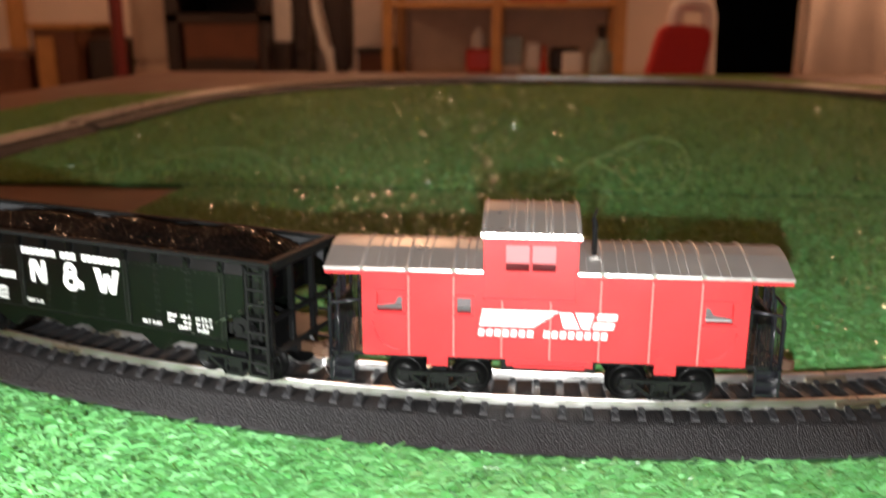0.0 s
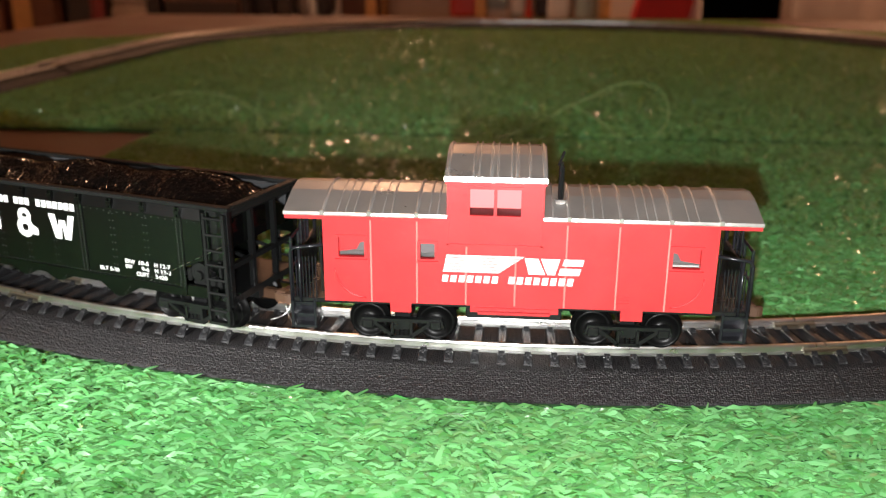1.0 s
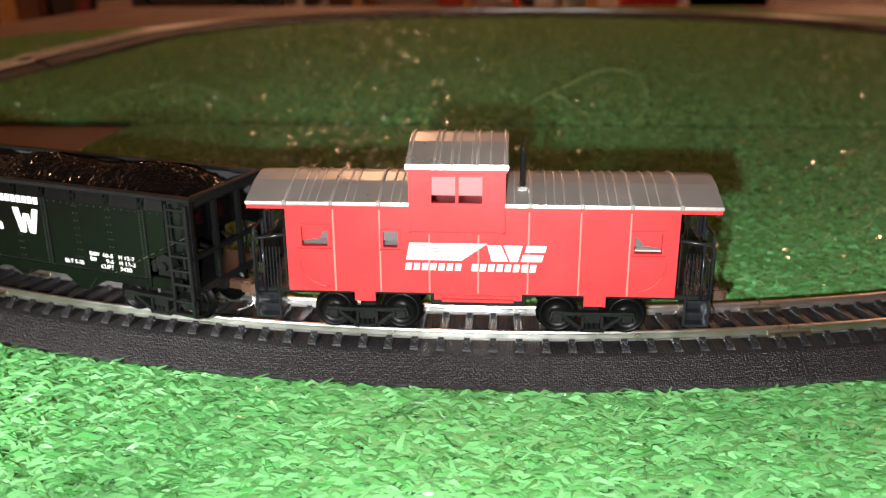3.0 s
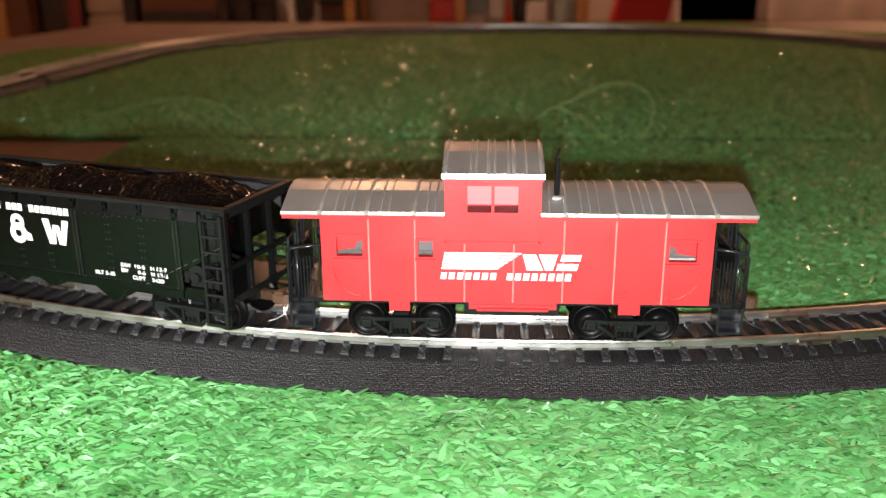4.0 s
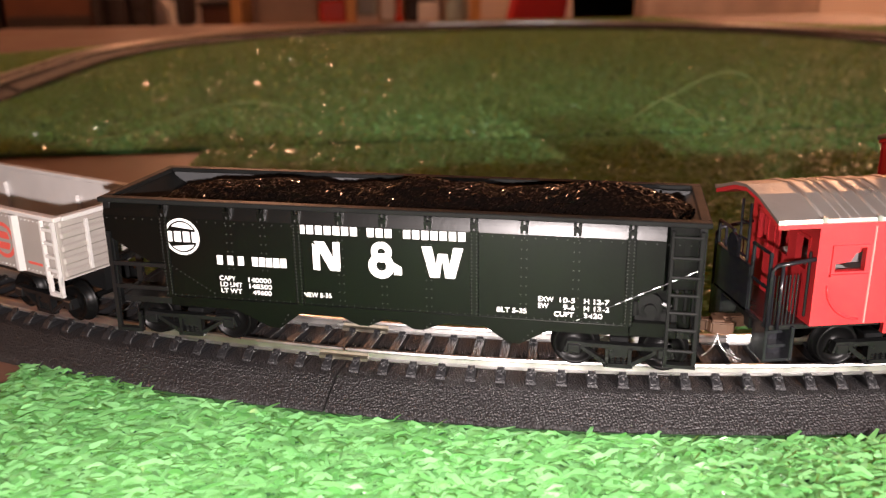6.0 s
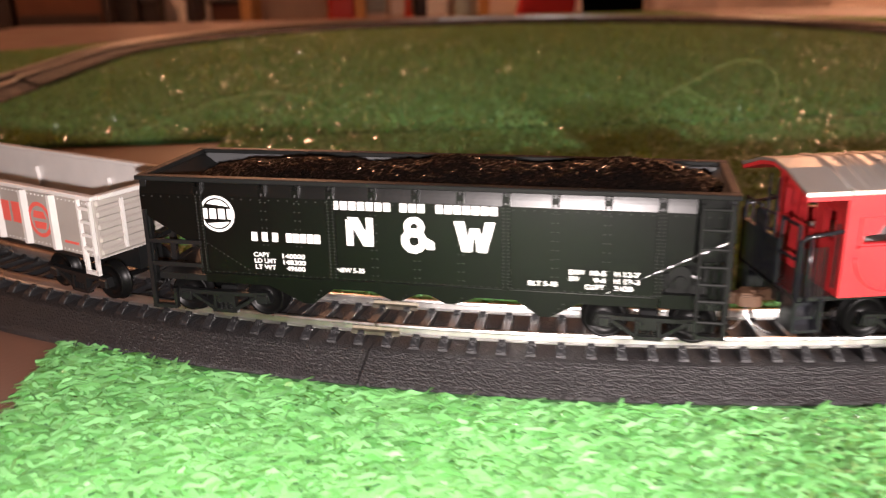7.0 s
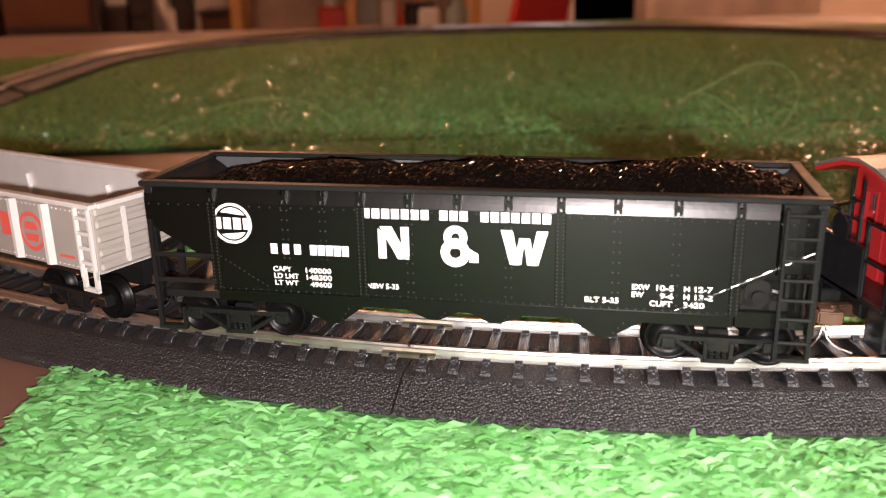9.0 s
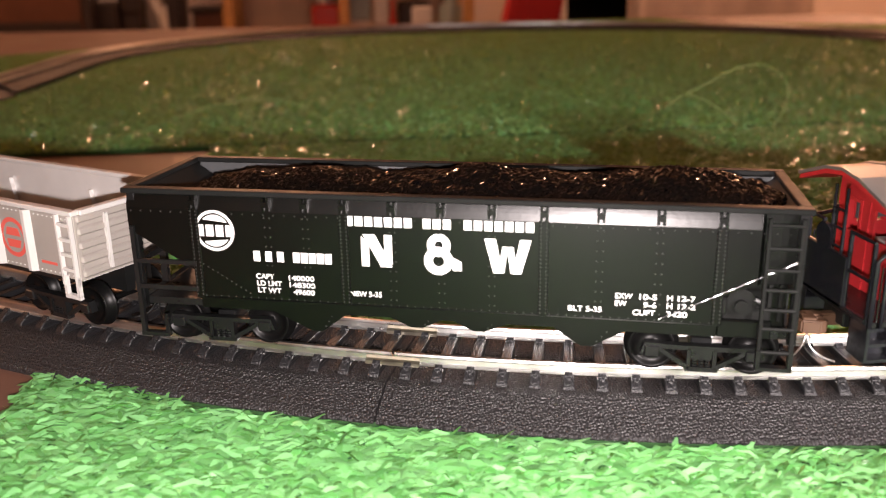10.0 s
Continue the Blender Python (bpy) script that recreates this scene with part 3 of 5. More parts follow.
    croof = part("cupola_roof", arched(-17.5, 8.5, 18.7, 48.3, 53.0, 0.8), SILVER, cup, "silver faceted cupola roof")
    for x, w in ((-16.7, 0.8), (-10.2, 0.5), (-8.8, 0.5), (-5.7, 0.8), (-4.1, 0.5), (-0.6, 0.5), (0.8, 0.8), (4.0, 0.5), (7.7, 0.8)):
        part("roof_rib", ridge(x, w, 18.75, 48.5, 53.45), SILVER, croof, "raised silver rib", smooth=True)
    # chimney
    stack = part("chimney", rods(((12.3, -9, 40.4), (12.3, -9, 49.6), 0.75), ((12.3, -9, 49.4), (12.3, -9, 50.8), 0.5), ((11.4, -9.6, 50.0), (12.8, -8.2, 53.4), 0.35)), BLACK, car, "thin black chimney pipe")
    part("chimney_base", rods(((12.3, -9, 39.4), (12.3, -9, 40.9), 1.5)), SILVER, stack)
    # platforms, railings and steps
    for x, s in ((X0 - 9.3, -1), (X1 + 9.3, 1)):
        xi = x - s * 9.3
        plat = part("railing", boxes((x - 0.6, x + 0.6, -13.8, 13.8, 12.5, 13.5), bevel=0.2), SMOKE, car, "dark end railing of the platform")
        for y in (-13.8, -5.5, 5.5, 13.8):
            part("railing_post", rods(((x, y, 12.5), (x, y, 29.5), 0.45)), SMOKE, plat)
        for z in (21.5, 29.5):
            for y in (-13.8, 5.0):
                part("railing_bar", rods(((x, y, z), (x, y + 8.8, z), 0.4)), SMOKE, plat)
        part("railing_panel", boxes((x - 0.6, x + 0.6, -5.5, 13.4, 12.5, 24.0), bevel=0.3), SMOKE, plat, "dark glossy railing panel")
        part("brake_wheel", rods(((x + s * 0.6, 3.0, 26.5), (x + s * 1.4, 3.0, 26.5), 3.0), seg=16), SMOKE, plat)
        part("ladder", rods(((x, -2.2, 13), (x, -2.2, 38), 0.35), ((x, 2.2, 13), (x, 2.2, 38), 0.35), *[((x, -2.2, z), (x, 2.2, z), 0.3) for z in (17, 21, 25, 29, 33)]), SMOKE, plat)
        for y in (-1, 1):
            ya, yb = sorted((y * 15.0, y * 8.6))
            xa, xb = sorted((x + s * 0.4, x - s * 6.6))
            steps = part("stair", boxes((xa, xb, *sorted((y * 9.4, y * 8.8)), 4.4, 12.6), bevel=0.15), SMOKE, car, "dark glossy corner steps")
            for u in (xa, xb - 0.8):
                part("stringer", boxes((u, u + 0.8, *sorted((y * 15.4, y * 9.0)), 4.4, 12.6), bevel=0.2), SMOKE, steps)
            for z, d in ((4.4, 0), (7.2, 1.4), (10.0, 2.8)):
                bm = bmesh.new()
                prism(bm, [(y * (15.2 - d), z), (y * (15.2 - d), z + 0.7), (y * (12.2 - d), z + 0.7), (y * (12.2 - d), z + 2.8), (y * (11.6 - d), z + 2.8), (y * (11.6 - d), z)], xa, xb, axis="x")
                part("tread", bm, SMOKE, steps)
            part("hand_rail", bent([(x, y * 15.0, 12), (x, y * 15.0, 26), (x - s * 1.0, y * 15.1, 27.3), (xi, y * 15.4, 28.5)], 0.5), SMOKE, car, "dark corner handrail", smooth=True)
            part("hand_rail", rods(((x - s * 2.4, y * 15.0, 12), (x - s * 2.4, y * 15.0, 27), 0.4)), SMOKE, car, "dark corner handrail", smooth=True)
            for k in range(7):
                part("mesh_bar", rods(((x - s * (1.2 + 0.9 * k), y * 14.0, 12.6), (x - s * (1.2 + 0.9 * k), y * 14.0, 24.5), 0.18), seg=5), SMOKE, plat)
    truck(car, -29.5, 18.7)
    truck(car, 31.9, 18.7)
    coupler(car, X0 - 7.5, -1)
    coupler(car, X1 + 7.5, 1, bright=False)
    # the printed emblem: slanted bars, two solid blocks and a row of small bars
    y = -16.3
    bars = []
    for k in range(6):
        z = 22.35 + 0.82 * k
        lean = 0.16 * k
        bars.append([(-17.9 + lean, z), (-3.2 + 1.15 * k, z), (-2.4 + 1.15 * k, z + 0.62), (-17.8 + lean, z + 0.62)])
    bars += [[(3.4, 26.7), (6.9, 26.7), (8.9, 22.3), (4.6, 22.3)], [(7.6, 26.7), (12.6, 26.7), (11.4, 22.3), (9.4, 22.3)], [(13.2, 24.9), (18.4, 24.9), (18.8, 26.7), (13.7, 26.7)], [(12.2, 22.3), (17.6, 22.3), (18.1, 24.2), (12.7, 24.2)]]
    shapes(bars, y, car, WHITE, "emblem_bar", "white slanted printed bar")
    small = []
    for k in range(16):
        if k == 7:
            continue
        x = -18.2 + 2.18 * k
        small.append([(x, 19.55 - 0.012 * k), (x + 1.55, 19.55 - 0.012 * k), (x + 1.85, 21.45), (x + 0.3, 21.45)])
    shapes(small, y, car, WHITE, "lettering_bar", "small white slanted printed bar")
    return car


caboose(curve_pose(0.0, 2.1))


def rivet_rows(rows, y, s):
    """Small rivet heads in rows of (x, z, x, z, count) on a side."""
    bm = bmesh.new()
    for x0, z0, x1, z1, n in rows:
        for k in range(n):
            u = k / max(1, n - 1)
            x, z, r = x0 + (x1 - x0) * u, z0 + (z1 - z0) * u, 0.18
            turns = [k * math.pi / 3 for k in range(6)]
            ring, mid = [[bm.verts.new(((x + q * math.cos(a)) * MM, (y + d) * MM, (z + q * math.sin(a)) * MM)) for a in turns] for q, d in ((r, 0.0), (0.65 * r, s * 0.17))]
            tip = bm.verts.new((x * MM, (y + s * 0.24) * MM, z * MM))
            for i in range(6):
                bm.faces.new((ring[i], ring[(i + 1) % 6], mid[(i + 1) % 6], mid[i]))
                bm.faces.new((mid[i], mid[(i + 1) % 6], tip))
    bmesh.ops.recalc_face_normals(bm, faces=bm.faces)
    return bm


# --- the black hopper car with its coal ---
def hopper_car(at):
    car = tagged(new("hopper_car"), "black plastic model hopper car filled with glossy coal", "model hopper car")
    car.matrix_world = at
    E, ZT, ZB = 71.0, 36.8, 13.3
    outline = [(-E, 33.7), (-E, 28.7), (-55.5, 19.5), (-55.5, ZB), (55.5, ZB), (55.5, 19.5), (62.5, 22.5), (62.5, 33.7)]
    posts = (-55.2, -21.3, 20.8, 55.3)
    light = (-38.4, -29.8, -10.8, -0.4, 10.2, 32.0, 43.6)
    for s in (-1, 1):
        bm = bmesh.new()
        prism(bm, outline, s * 17.4, s * 16.6)
        yo = s * 17.4
        side = part("side_wall", bm, HOPPER, car, "black riveted side sheet with white lettering")
        bm = bmesh.new()
        prism(bm, [(s * 17.4, 33.7), (s * 16.6, 33.7), (s * 15.6, 37.0), (s * 16.45, 37.0), (s * 16.78, 36.0), (s * 17.02, 35.2), (s * 17.2, 34.5), (s * 17.33, 34.0)], -E, 62.5, axis="x")
        part("top_band", bm, HOPPER, side, "inward-leaning glossy band under the rim")
        part("corner_sheet", prism(bmesh.new(), [(62.5, s * 17.4), (63.6, s * 15.7), (70.9, s * 15.7), (70.9, s * 14.9), (62.5, s * 16.4)], 22.3, 37.0, axis="z"), HOPPER, side, "black inset corner sheet behind the ladder")
        for x in posts:
            ya, yb = sorted((yo, yo + s * 0.3))
            part("side_post", boxes((x - 1.0, x + 1.0, ya, yb, ZB + 0.2, 34.0), bevel=0.1), HOPPER, side)
        for x in posts + light:
            ya, yb = sorted((yo - s * 0.4, yo + s * 0.45))
            clip = bmesh.new()
            for d in (-0.55, 0.55):
                prism(clip, [(yo - s * 0.1, 34.0), (yo + s * 0.45, 34.0), (yo + s * 0.45, 36.8), (yo - s * 0.9, 36.8)], x + d - 0.3, x + d + 0.3, axis="x")
            prism(clip, [(yo - s * 0.1, 34.8), (yo + s * 0.7, 34.8), (yo + s * 0.7, 35.9), (yo - s * 0.5, 35.9)], x - 0.85, x + 0.85, axis="x")
            part("bracket", clip, HOPPER, side)
        rows = []
        for x in posts:
            rows += [(x - 0.6, ZB + 1, x - 0.6, 33.4, 24), (x + 0.6, ZB + 1, x + 0.6, 33.4, 24)]
        yr = yo + s * 0.3
        part("rivets", rivet_rows(rows, yr, s), RIVET, side, stuff=True)
        rows = [(-54, ZB + 0.7, 54, ZB + 0.7, 62), (-E + 1, 33.0, E - 1, 33.0, 60), (-55, 22.0, -43.5, 15.0, 12)]
        for x in light:
            rows += [(x - 0.6, 15.2, x - 0.6, 32.4, 9), (x + 0.6, 15.2, x + 0.6, 32.4, 9)]
        part("rivets", rivet_rows(rows, yo, s), RIVET, side, stuff=True)
        part("side_sill", boxes((-55.5, 55.5, *sorted((s * 16.9, s * 15.5)), 10.9, ZB)), HOPPER, side)
        part("bottom_rail", boxes((-55.5, 55.5, *sorted((yo, yo + s * 0.35)), ZB, ZB + 0.35)), HOPPER, side)
        bm = bmesh.new()
        prism(bm, [(s * 15.9, 37.0), (s * 15.45, 37.0), (s * 14.3, 29.0), (s * 16.5, 29.0)], -69.0, 62.3, axis="x")
        part("inner_sheet", bm, INNER_LIT, side, "inner face in a grey that imitates torch light")
        part("inner_corner", prism(bmesh.new(), [(s * 14.8, 37.0), (s * 14.5, 37.0), (s * 14.2, 29.0), (s * 14.8, 29.0)], 62.3, 69.0, axis="x"), INNER_LIT, car, "inner face in a grey that imitates torch light")
        # rim along the top
        ya, yb = sorted((s * 18.0, s * 15.4))
        part("rim", boxes((-E - 0.7, E + 0.7, ya, yb, 37.0, 38.2), bevel=0.2), RIM, car, "black top rim")
        # diagonal rods, grab irons, ladder and steps
        y = s * 17.7
        rod_d = part("diagonal_rod", rods(((44, y, 14.2), (69.5, y, 27.5), 0.10)), BLACK, car, "thin black diagonal rod, scuffed bare")
        for u0, u1 in ((0.0, 0.03), (0.33, 0.37), (0.41, 0.47), (0.52, 0.56), (0.64, 0.70), (0.78, 0.85), (0.92, 1.0)):
            part("scuff", rods(((44 + 25.5 * u0, y - s * -0.02, 14.22 + 13.3 * u0), (44 + 25.5 * u1, y - s * -0.02, 14.22 + 13.3 * u1), 0.104)), RAIL, rod_d, "bare scuffed stretch of the rod")
        lad = part("ladder", boxes((63.4, 64.2, *sorted((s * 18.2, s * 17.2)), 5.0, 36.2), (69.4, 70.4, *sorted((s * 18.2, s * 17.2)), 5.0, 36.2), bevel=0.15), RIM, car, "black end ladder")
        for z in (8.6, 13.6, 17.6, 21.7, 25.8, 30.2, 34.8):
            part("rung", rods(((64, s * 17.9, z), (70, s * 17.9, z), 0.42)), RIM, lad)
        part("step", boxes((63.4, 70.4, *sorted((s * 18.4, s * 16.6)), 4.6, 5.4), (63.4, 64.2, *sorted((s * 18.4, s * 16.6)), 5, 9), (69.6, 70.4, *sorted((s * 18.4, s * 16.6)), 5, 9)), BLACK, car)
        lad = part("ladder", boxes((-70.6, -69.6, *sorted((s * 18.0, s * 17.0)), 3.6, 29.5), (-64.6, -63.8, *sorted((s * 18.0, s * 17.0)), 3.6, 9)), BLACK, car, "black corner post with step")
        for z in (15.0, 21.0):
            part("rung", boxes((-70.2, -55.5, *sorted((s * 17.9, s * 17.2)), z, z + 1.0)), BLACK, lad)
        part("step", boxes((-70.6, -63.8, *sorted((s * 18.2, s * 16.6)), 3.6, 4.5)), BLACK, car)
    for s in (-1, 1):
        # slope sheets inside, rim and frame at the ends
        xa, xb = sorted((s * (E + 0.7), s * (E - 1.6)))
        part("rim", boxes((xa, xb, -15.4, 15.4, 37.0, 38.2), bevel=0.2), RIM, car, "black top rim")
        bm = bmesh.new()
        prism(bm, [(s * 70.8, 37.0), (s * 69.6, 37.0), (s * 34, 12.0), (s * 36, 11.2), (s * 70.8, 35.2)], -14.85, 14.85)
        part("slope_sheet", bm, RIM, car, "sloping end sheet")
        xa, xb = sorted((s * 70.9, s * 69.3))
        bm = boxes((xa, xb, -17, -15.4, 10, 36.8), (xa, xb, 15.4, 17, 10, 36.8), (xa, xb, -6.2, -5, 12, 35), (xa, xb, 5, 6.2, 12, 35), (xa, xb, -17, 17, 20.5, 21.8), (xa, xb, -17, 17, 10.5, 12.5))
        for y in (-1, 1):
            rod(bm, (s * 70, y * 5.6, 20), (s * 52, y * 5.6, 24), 0.6)
        part("end_frame", bm, BLACK, car, "open black end frame")
        part("end_platform", boxes((*sorted((s * 70.5, s * 54)), -15.5, 15.5, 10.6, 12.2)), BLACK, car)
    cyl = part("brake_cylinder", rods(((60.0, -16.2, 18.3), (60.0, -11, 18.3), 2.5), seg=20), RIM, car, "round black brake cylinder")
    annulus(60.0, 18.3, 1.8, 2.8, -16.2, cyl, RIM, "flange", "")
    part("cap", rods(((60.0, -17.2, 17.6), (60.0, -16.0, 17.6), 1.3), seg=16), RIM, cyl, "paler black round cap")
    part("bracket_arm", rods(((57.4, -15.6, 18.6), (54.8, -16.2, 17.4), 0.6), ((62.5, -15.6, 18.8), (64.5, -16.0, 18.2), 0.7)), BLACK, cyl)
    part("brake_box", boxes((56.5, 66.0, -15.0, -9, 13.5, 17.0), (55.9, 57.4, -16.8, -14, 15.6, 19.2), bevel=0.4), RIM, car)
    part("end_sill", boxes((55.6, 66.0, -16.9, -15.6, 10.9, 14.6), bevel=0.25), HOPPER, car, "black sill under the brake gear")
    part("stay", boxes((65.2, 66.0, -14.8, -13.9, 14.0, 31.0), (67.2, 68.0, -14.8, -13.9, 14.0, 31.0), bevel=0.1), RIM, car, "black upright stays behind the ladder")
    part("end_panel", boxes((55.0, 69.0, -13.6, -12.6, 11.0, 31.0), bevel=0.3), HOPPER, car, "black panel behind the brake gear")
    # the four bays underneath
    for x0, x1, x2, z in ((-38.5, -29.2, -23.5, 6.0), (-11.8, -6.5, -1.4, 8.2), (2.6, 7.0, 13.2, 8.2), (24.2, 29.8, 37.0, 6.4)):
        bm = bmesh.new()
        prism(bm, [(x0 - 2.5, 11.0), (x1 - 1.2, z), (x1 + 1.2, z), (x2 + 2.0, 11.0)], -15.2, 15.2)
        chute = part("chute", bm, HOPPER, car, "wedge-shaped discharge chute")
        edge = [(x1 + 1.2, z, x2, ZB, 7)]
        part("rivets", rivet_rows(edge, -15.2, -1), RIVET, chute, stuff=True)
    part("centre_sill", boxes((-70, 70, -3.5, 3.5, 7.6, 10.6)), BLACK, car)
    truck(car, -53.6, 21.2)
    truck(car, 53.7, 20.4)
    coupler(car, 70.5, 1)
    coupler(car, -70.5, -1, bright=False)
    # coal heaped in the car
    nx, ny = 270, 60
    bm = bmesh.new()
    crown = [(-71, 31.5), (-66, 33.2), (-56, 36.8), (-46, 38.4), (-33, 39.3), (-22.5, 39.0), (-15.9, 38.1), (-6.7, 39.2), (5, 40.8), (17, 40.0), (24, 39.2), (30, 39.4), (37, 40.4), (46, 41.2), (54, 40.6), (62.5, 38.8), (68, 36.6), (71, 34.6)]
    grid = []
    for i in range(nx + 1):
        x = -69.5 + 139.0 * i / nx
        k = next(j for j in range(len(crown) - 1) if crown[j + 1][0] >= x)
        u = (x - crown[k][0]) / (crown[k + 1][0] - crown[k][0])
        u = u * u * (3 - 2 * u)
        zc = crown[k][1] + (crown[k + 1][1] - crown[k][1]) * u
        row = []
        for j in range(ny + 1):
            y = -15.3 + 30.6 * j / ny
            z = zc - 6.6 * abs((y + 1.0) / 15.3) ** 2.0
            p = Vector((x, y, 0))
            z += 0.5 * noise.noise(p * 0.11) + 0.4 * noise.noise(p * 0.4) + 0.6 * noise.voronoi(p * 0.95)[0][0] + 0.45 * random.random()
            row.append(bm.verts.new((x * MM, y * MM, z * MM)))
        grid.append(row)
    for i in range(nx):
        for j in range(ny):
            bm.faces.new((grid[i][j], grid[i + 1][j], grid[i + 1][j + 1], grid[i][j + 1]))
    rim = [grid[i][0] for i in range(nx + 1)] + [grid[nx][j] for j in range(1, ny + 1)] + [grid[i][ny] for i in range(nx - 1, -1, -1)] + [grid[0][j] for j in range(ny - 1, 0, -1)]
    low = [bm.verts.new((v.co.x, v.co.y, 26 * MM)) for v in rim]
    for k in range(len(rim)):
        m = (k + 1) % len(rim)
        bm.faces.new((rim[k], low[k], low[m], rim[m]))
    part("coal_load", bm, COAL, car, "heaped glossy black coal load")
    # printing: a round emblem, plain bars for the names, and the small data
    y = -17.4
    annulus(-50.6, 29.1, 4.0, 4.6, y, car, WHITE, "emblem_ring", "round white printed ring")
    cap = [(-50.6 + 3.6 * math.cos(radians(a)), 29.1 + 3.6 * math.sin(radians(a))) for a in range(32, 149, 13)]
    disc = [cap, [(x, 58.2 - z) for x, z in cap]]
    disc += [[(x, 27.8), (x + 1.75, 27.8), (x + 1.75, 30.4), (x, 30.4)] for x in (-54.9, -52.6, -50.3, -48.0)]
    shapes(disc, y, car, WHITE, "emblem_bar", "white printed block")
    name = []
    for x0, n in ((-20.9, 7), (-4.2, 3), (4.4, 7)):
        for k in range(n):
            x = x0 + 2.12 * k
            name.append([(x, 31.4), (x + 1.65, 31.4), (x + 1.65, 33.5), (x, 33.5)])
    shapes(name, y - 0.01, car, WHITE, "lettering_bar", "small white printed bar")
    big = []
    big += [[(-17.6, 22.6), (-15.9, 22.6), (-15.9, 28.0), (-17.6, 29.2)], [(-12.6, 24.2), (-10.9, 23.2), (-10.9, 29.7), (-12.6, 29.7)], [(-17.2, 29.7), (-14.6, 29.7), (-10.9, 22.6), (-13.4, 22.6)]]
    annulus(-0.9, 27.9, 0.9, 2.5, y - 0.01, car, WHITE, "emblem_ring", "white printed ring")
    annulus(-1.0, 24.5, 1.2, 3.1, y - 0.02, car, WHITE, "emblem_ring", "white printed ring")
    big += [[(2.0, 22.5), (3.9, 22.5), (3.9, 24.4), (2.0, 25.4)]]
    big += [[(8.6, 29.8), (11.0, 29.8), (12.5, 22.4), (10.5, 22.4)], [(12.4, 28.2), (13.5, 28.2), (12.8, 22.4), (11.6, 23.6)], [(13.2, 28.2), (14.6, 28.2), (15.4, 23.6), (14.1, 22.4)], [(16.0, 29.8), (18.3, 29.8), (16.3, 22.4), (14.4, 22.4)]]
    shapes(big, y - 0.01, car, WHITE, "emblem_block", "large white printed block")
    num = [[(x, 22.6), (x + 1.5, 22.6), (x + 1.5, 24.9), (x, 24.9)] for x in (-42.0, -39.3, -36.6, -33.0, -31.2, -29.4, -27.6, -25.8)]
    shapes(num, y - 0.01, car, WHITE, "number_bar", "short white printed bar")
    for words, x, z, w in (("CAPY", -41.8, 18.6, 4.2), ("140000", -34.3, 18.5, 5.8), ("LD LMT", -41.7, 17.0, 5.7), ("148300", -34.2, 16.9, 5.8), ("LT WT", -41.6, 15.4, 5.4), ("49600", -33.4, 15.3, 4.8), ("NEW 5-35", -20.5, 15.7, 7.0), ("BLT 5-35", 26.0, 15.1, 6.8), ("EXW", 35.4, 18.3, 3.4), ("10-5", 40.2, 18.3, 3.4), ("H", 45.6, 18.3, 1.1), ("12-7", 47.7, 18.3, 3.4), ("EW", 35.4, 16.7, 2.3), ("9-6", 41.0, 16.6, 2.6), ("H", 45.6, 16.6, 1.1), ("13-2", 47.8, 16.6, 3.4), ("CUFT", 39.0, 14.9, 4.4), ("3420", 45.6, 14.9, 4.1)):
        lettering(words, x, z, 1.62, y - 0.04, car, WHITE, w, 0.02)
    return car


hopper_car(curve_pose(-17.58, 2.0))


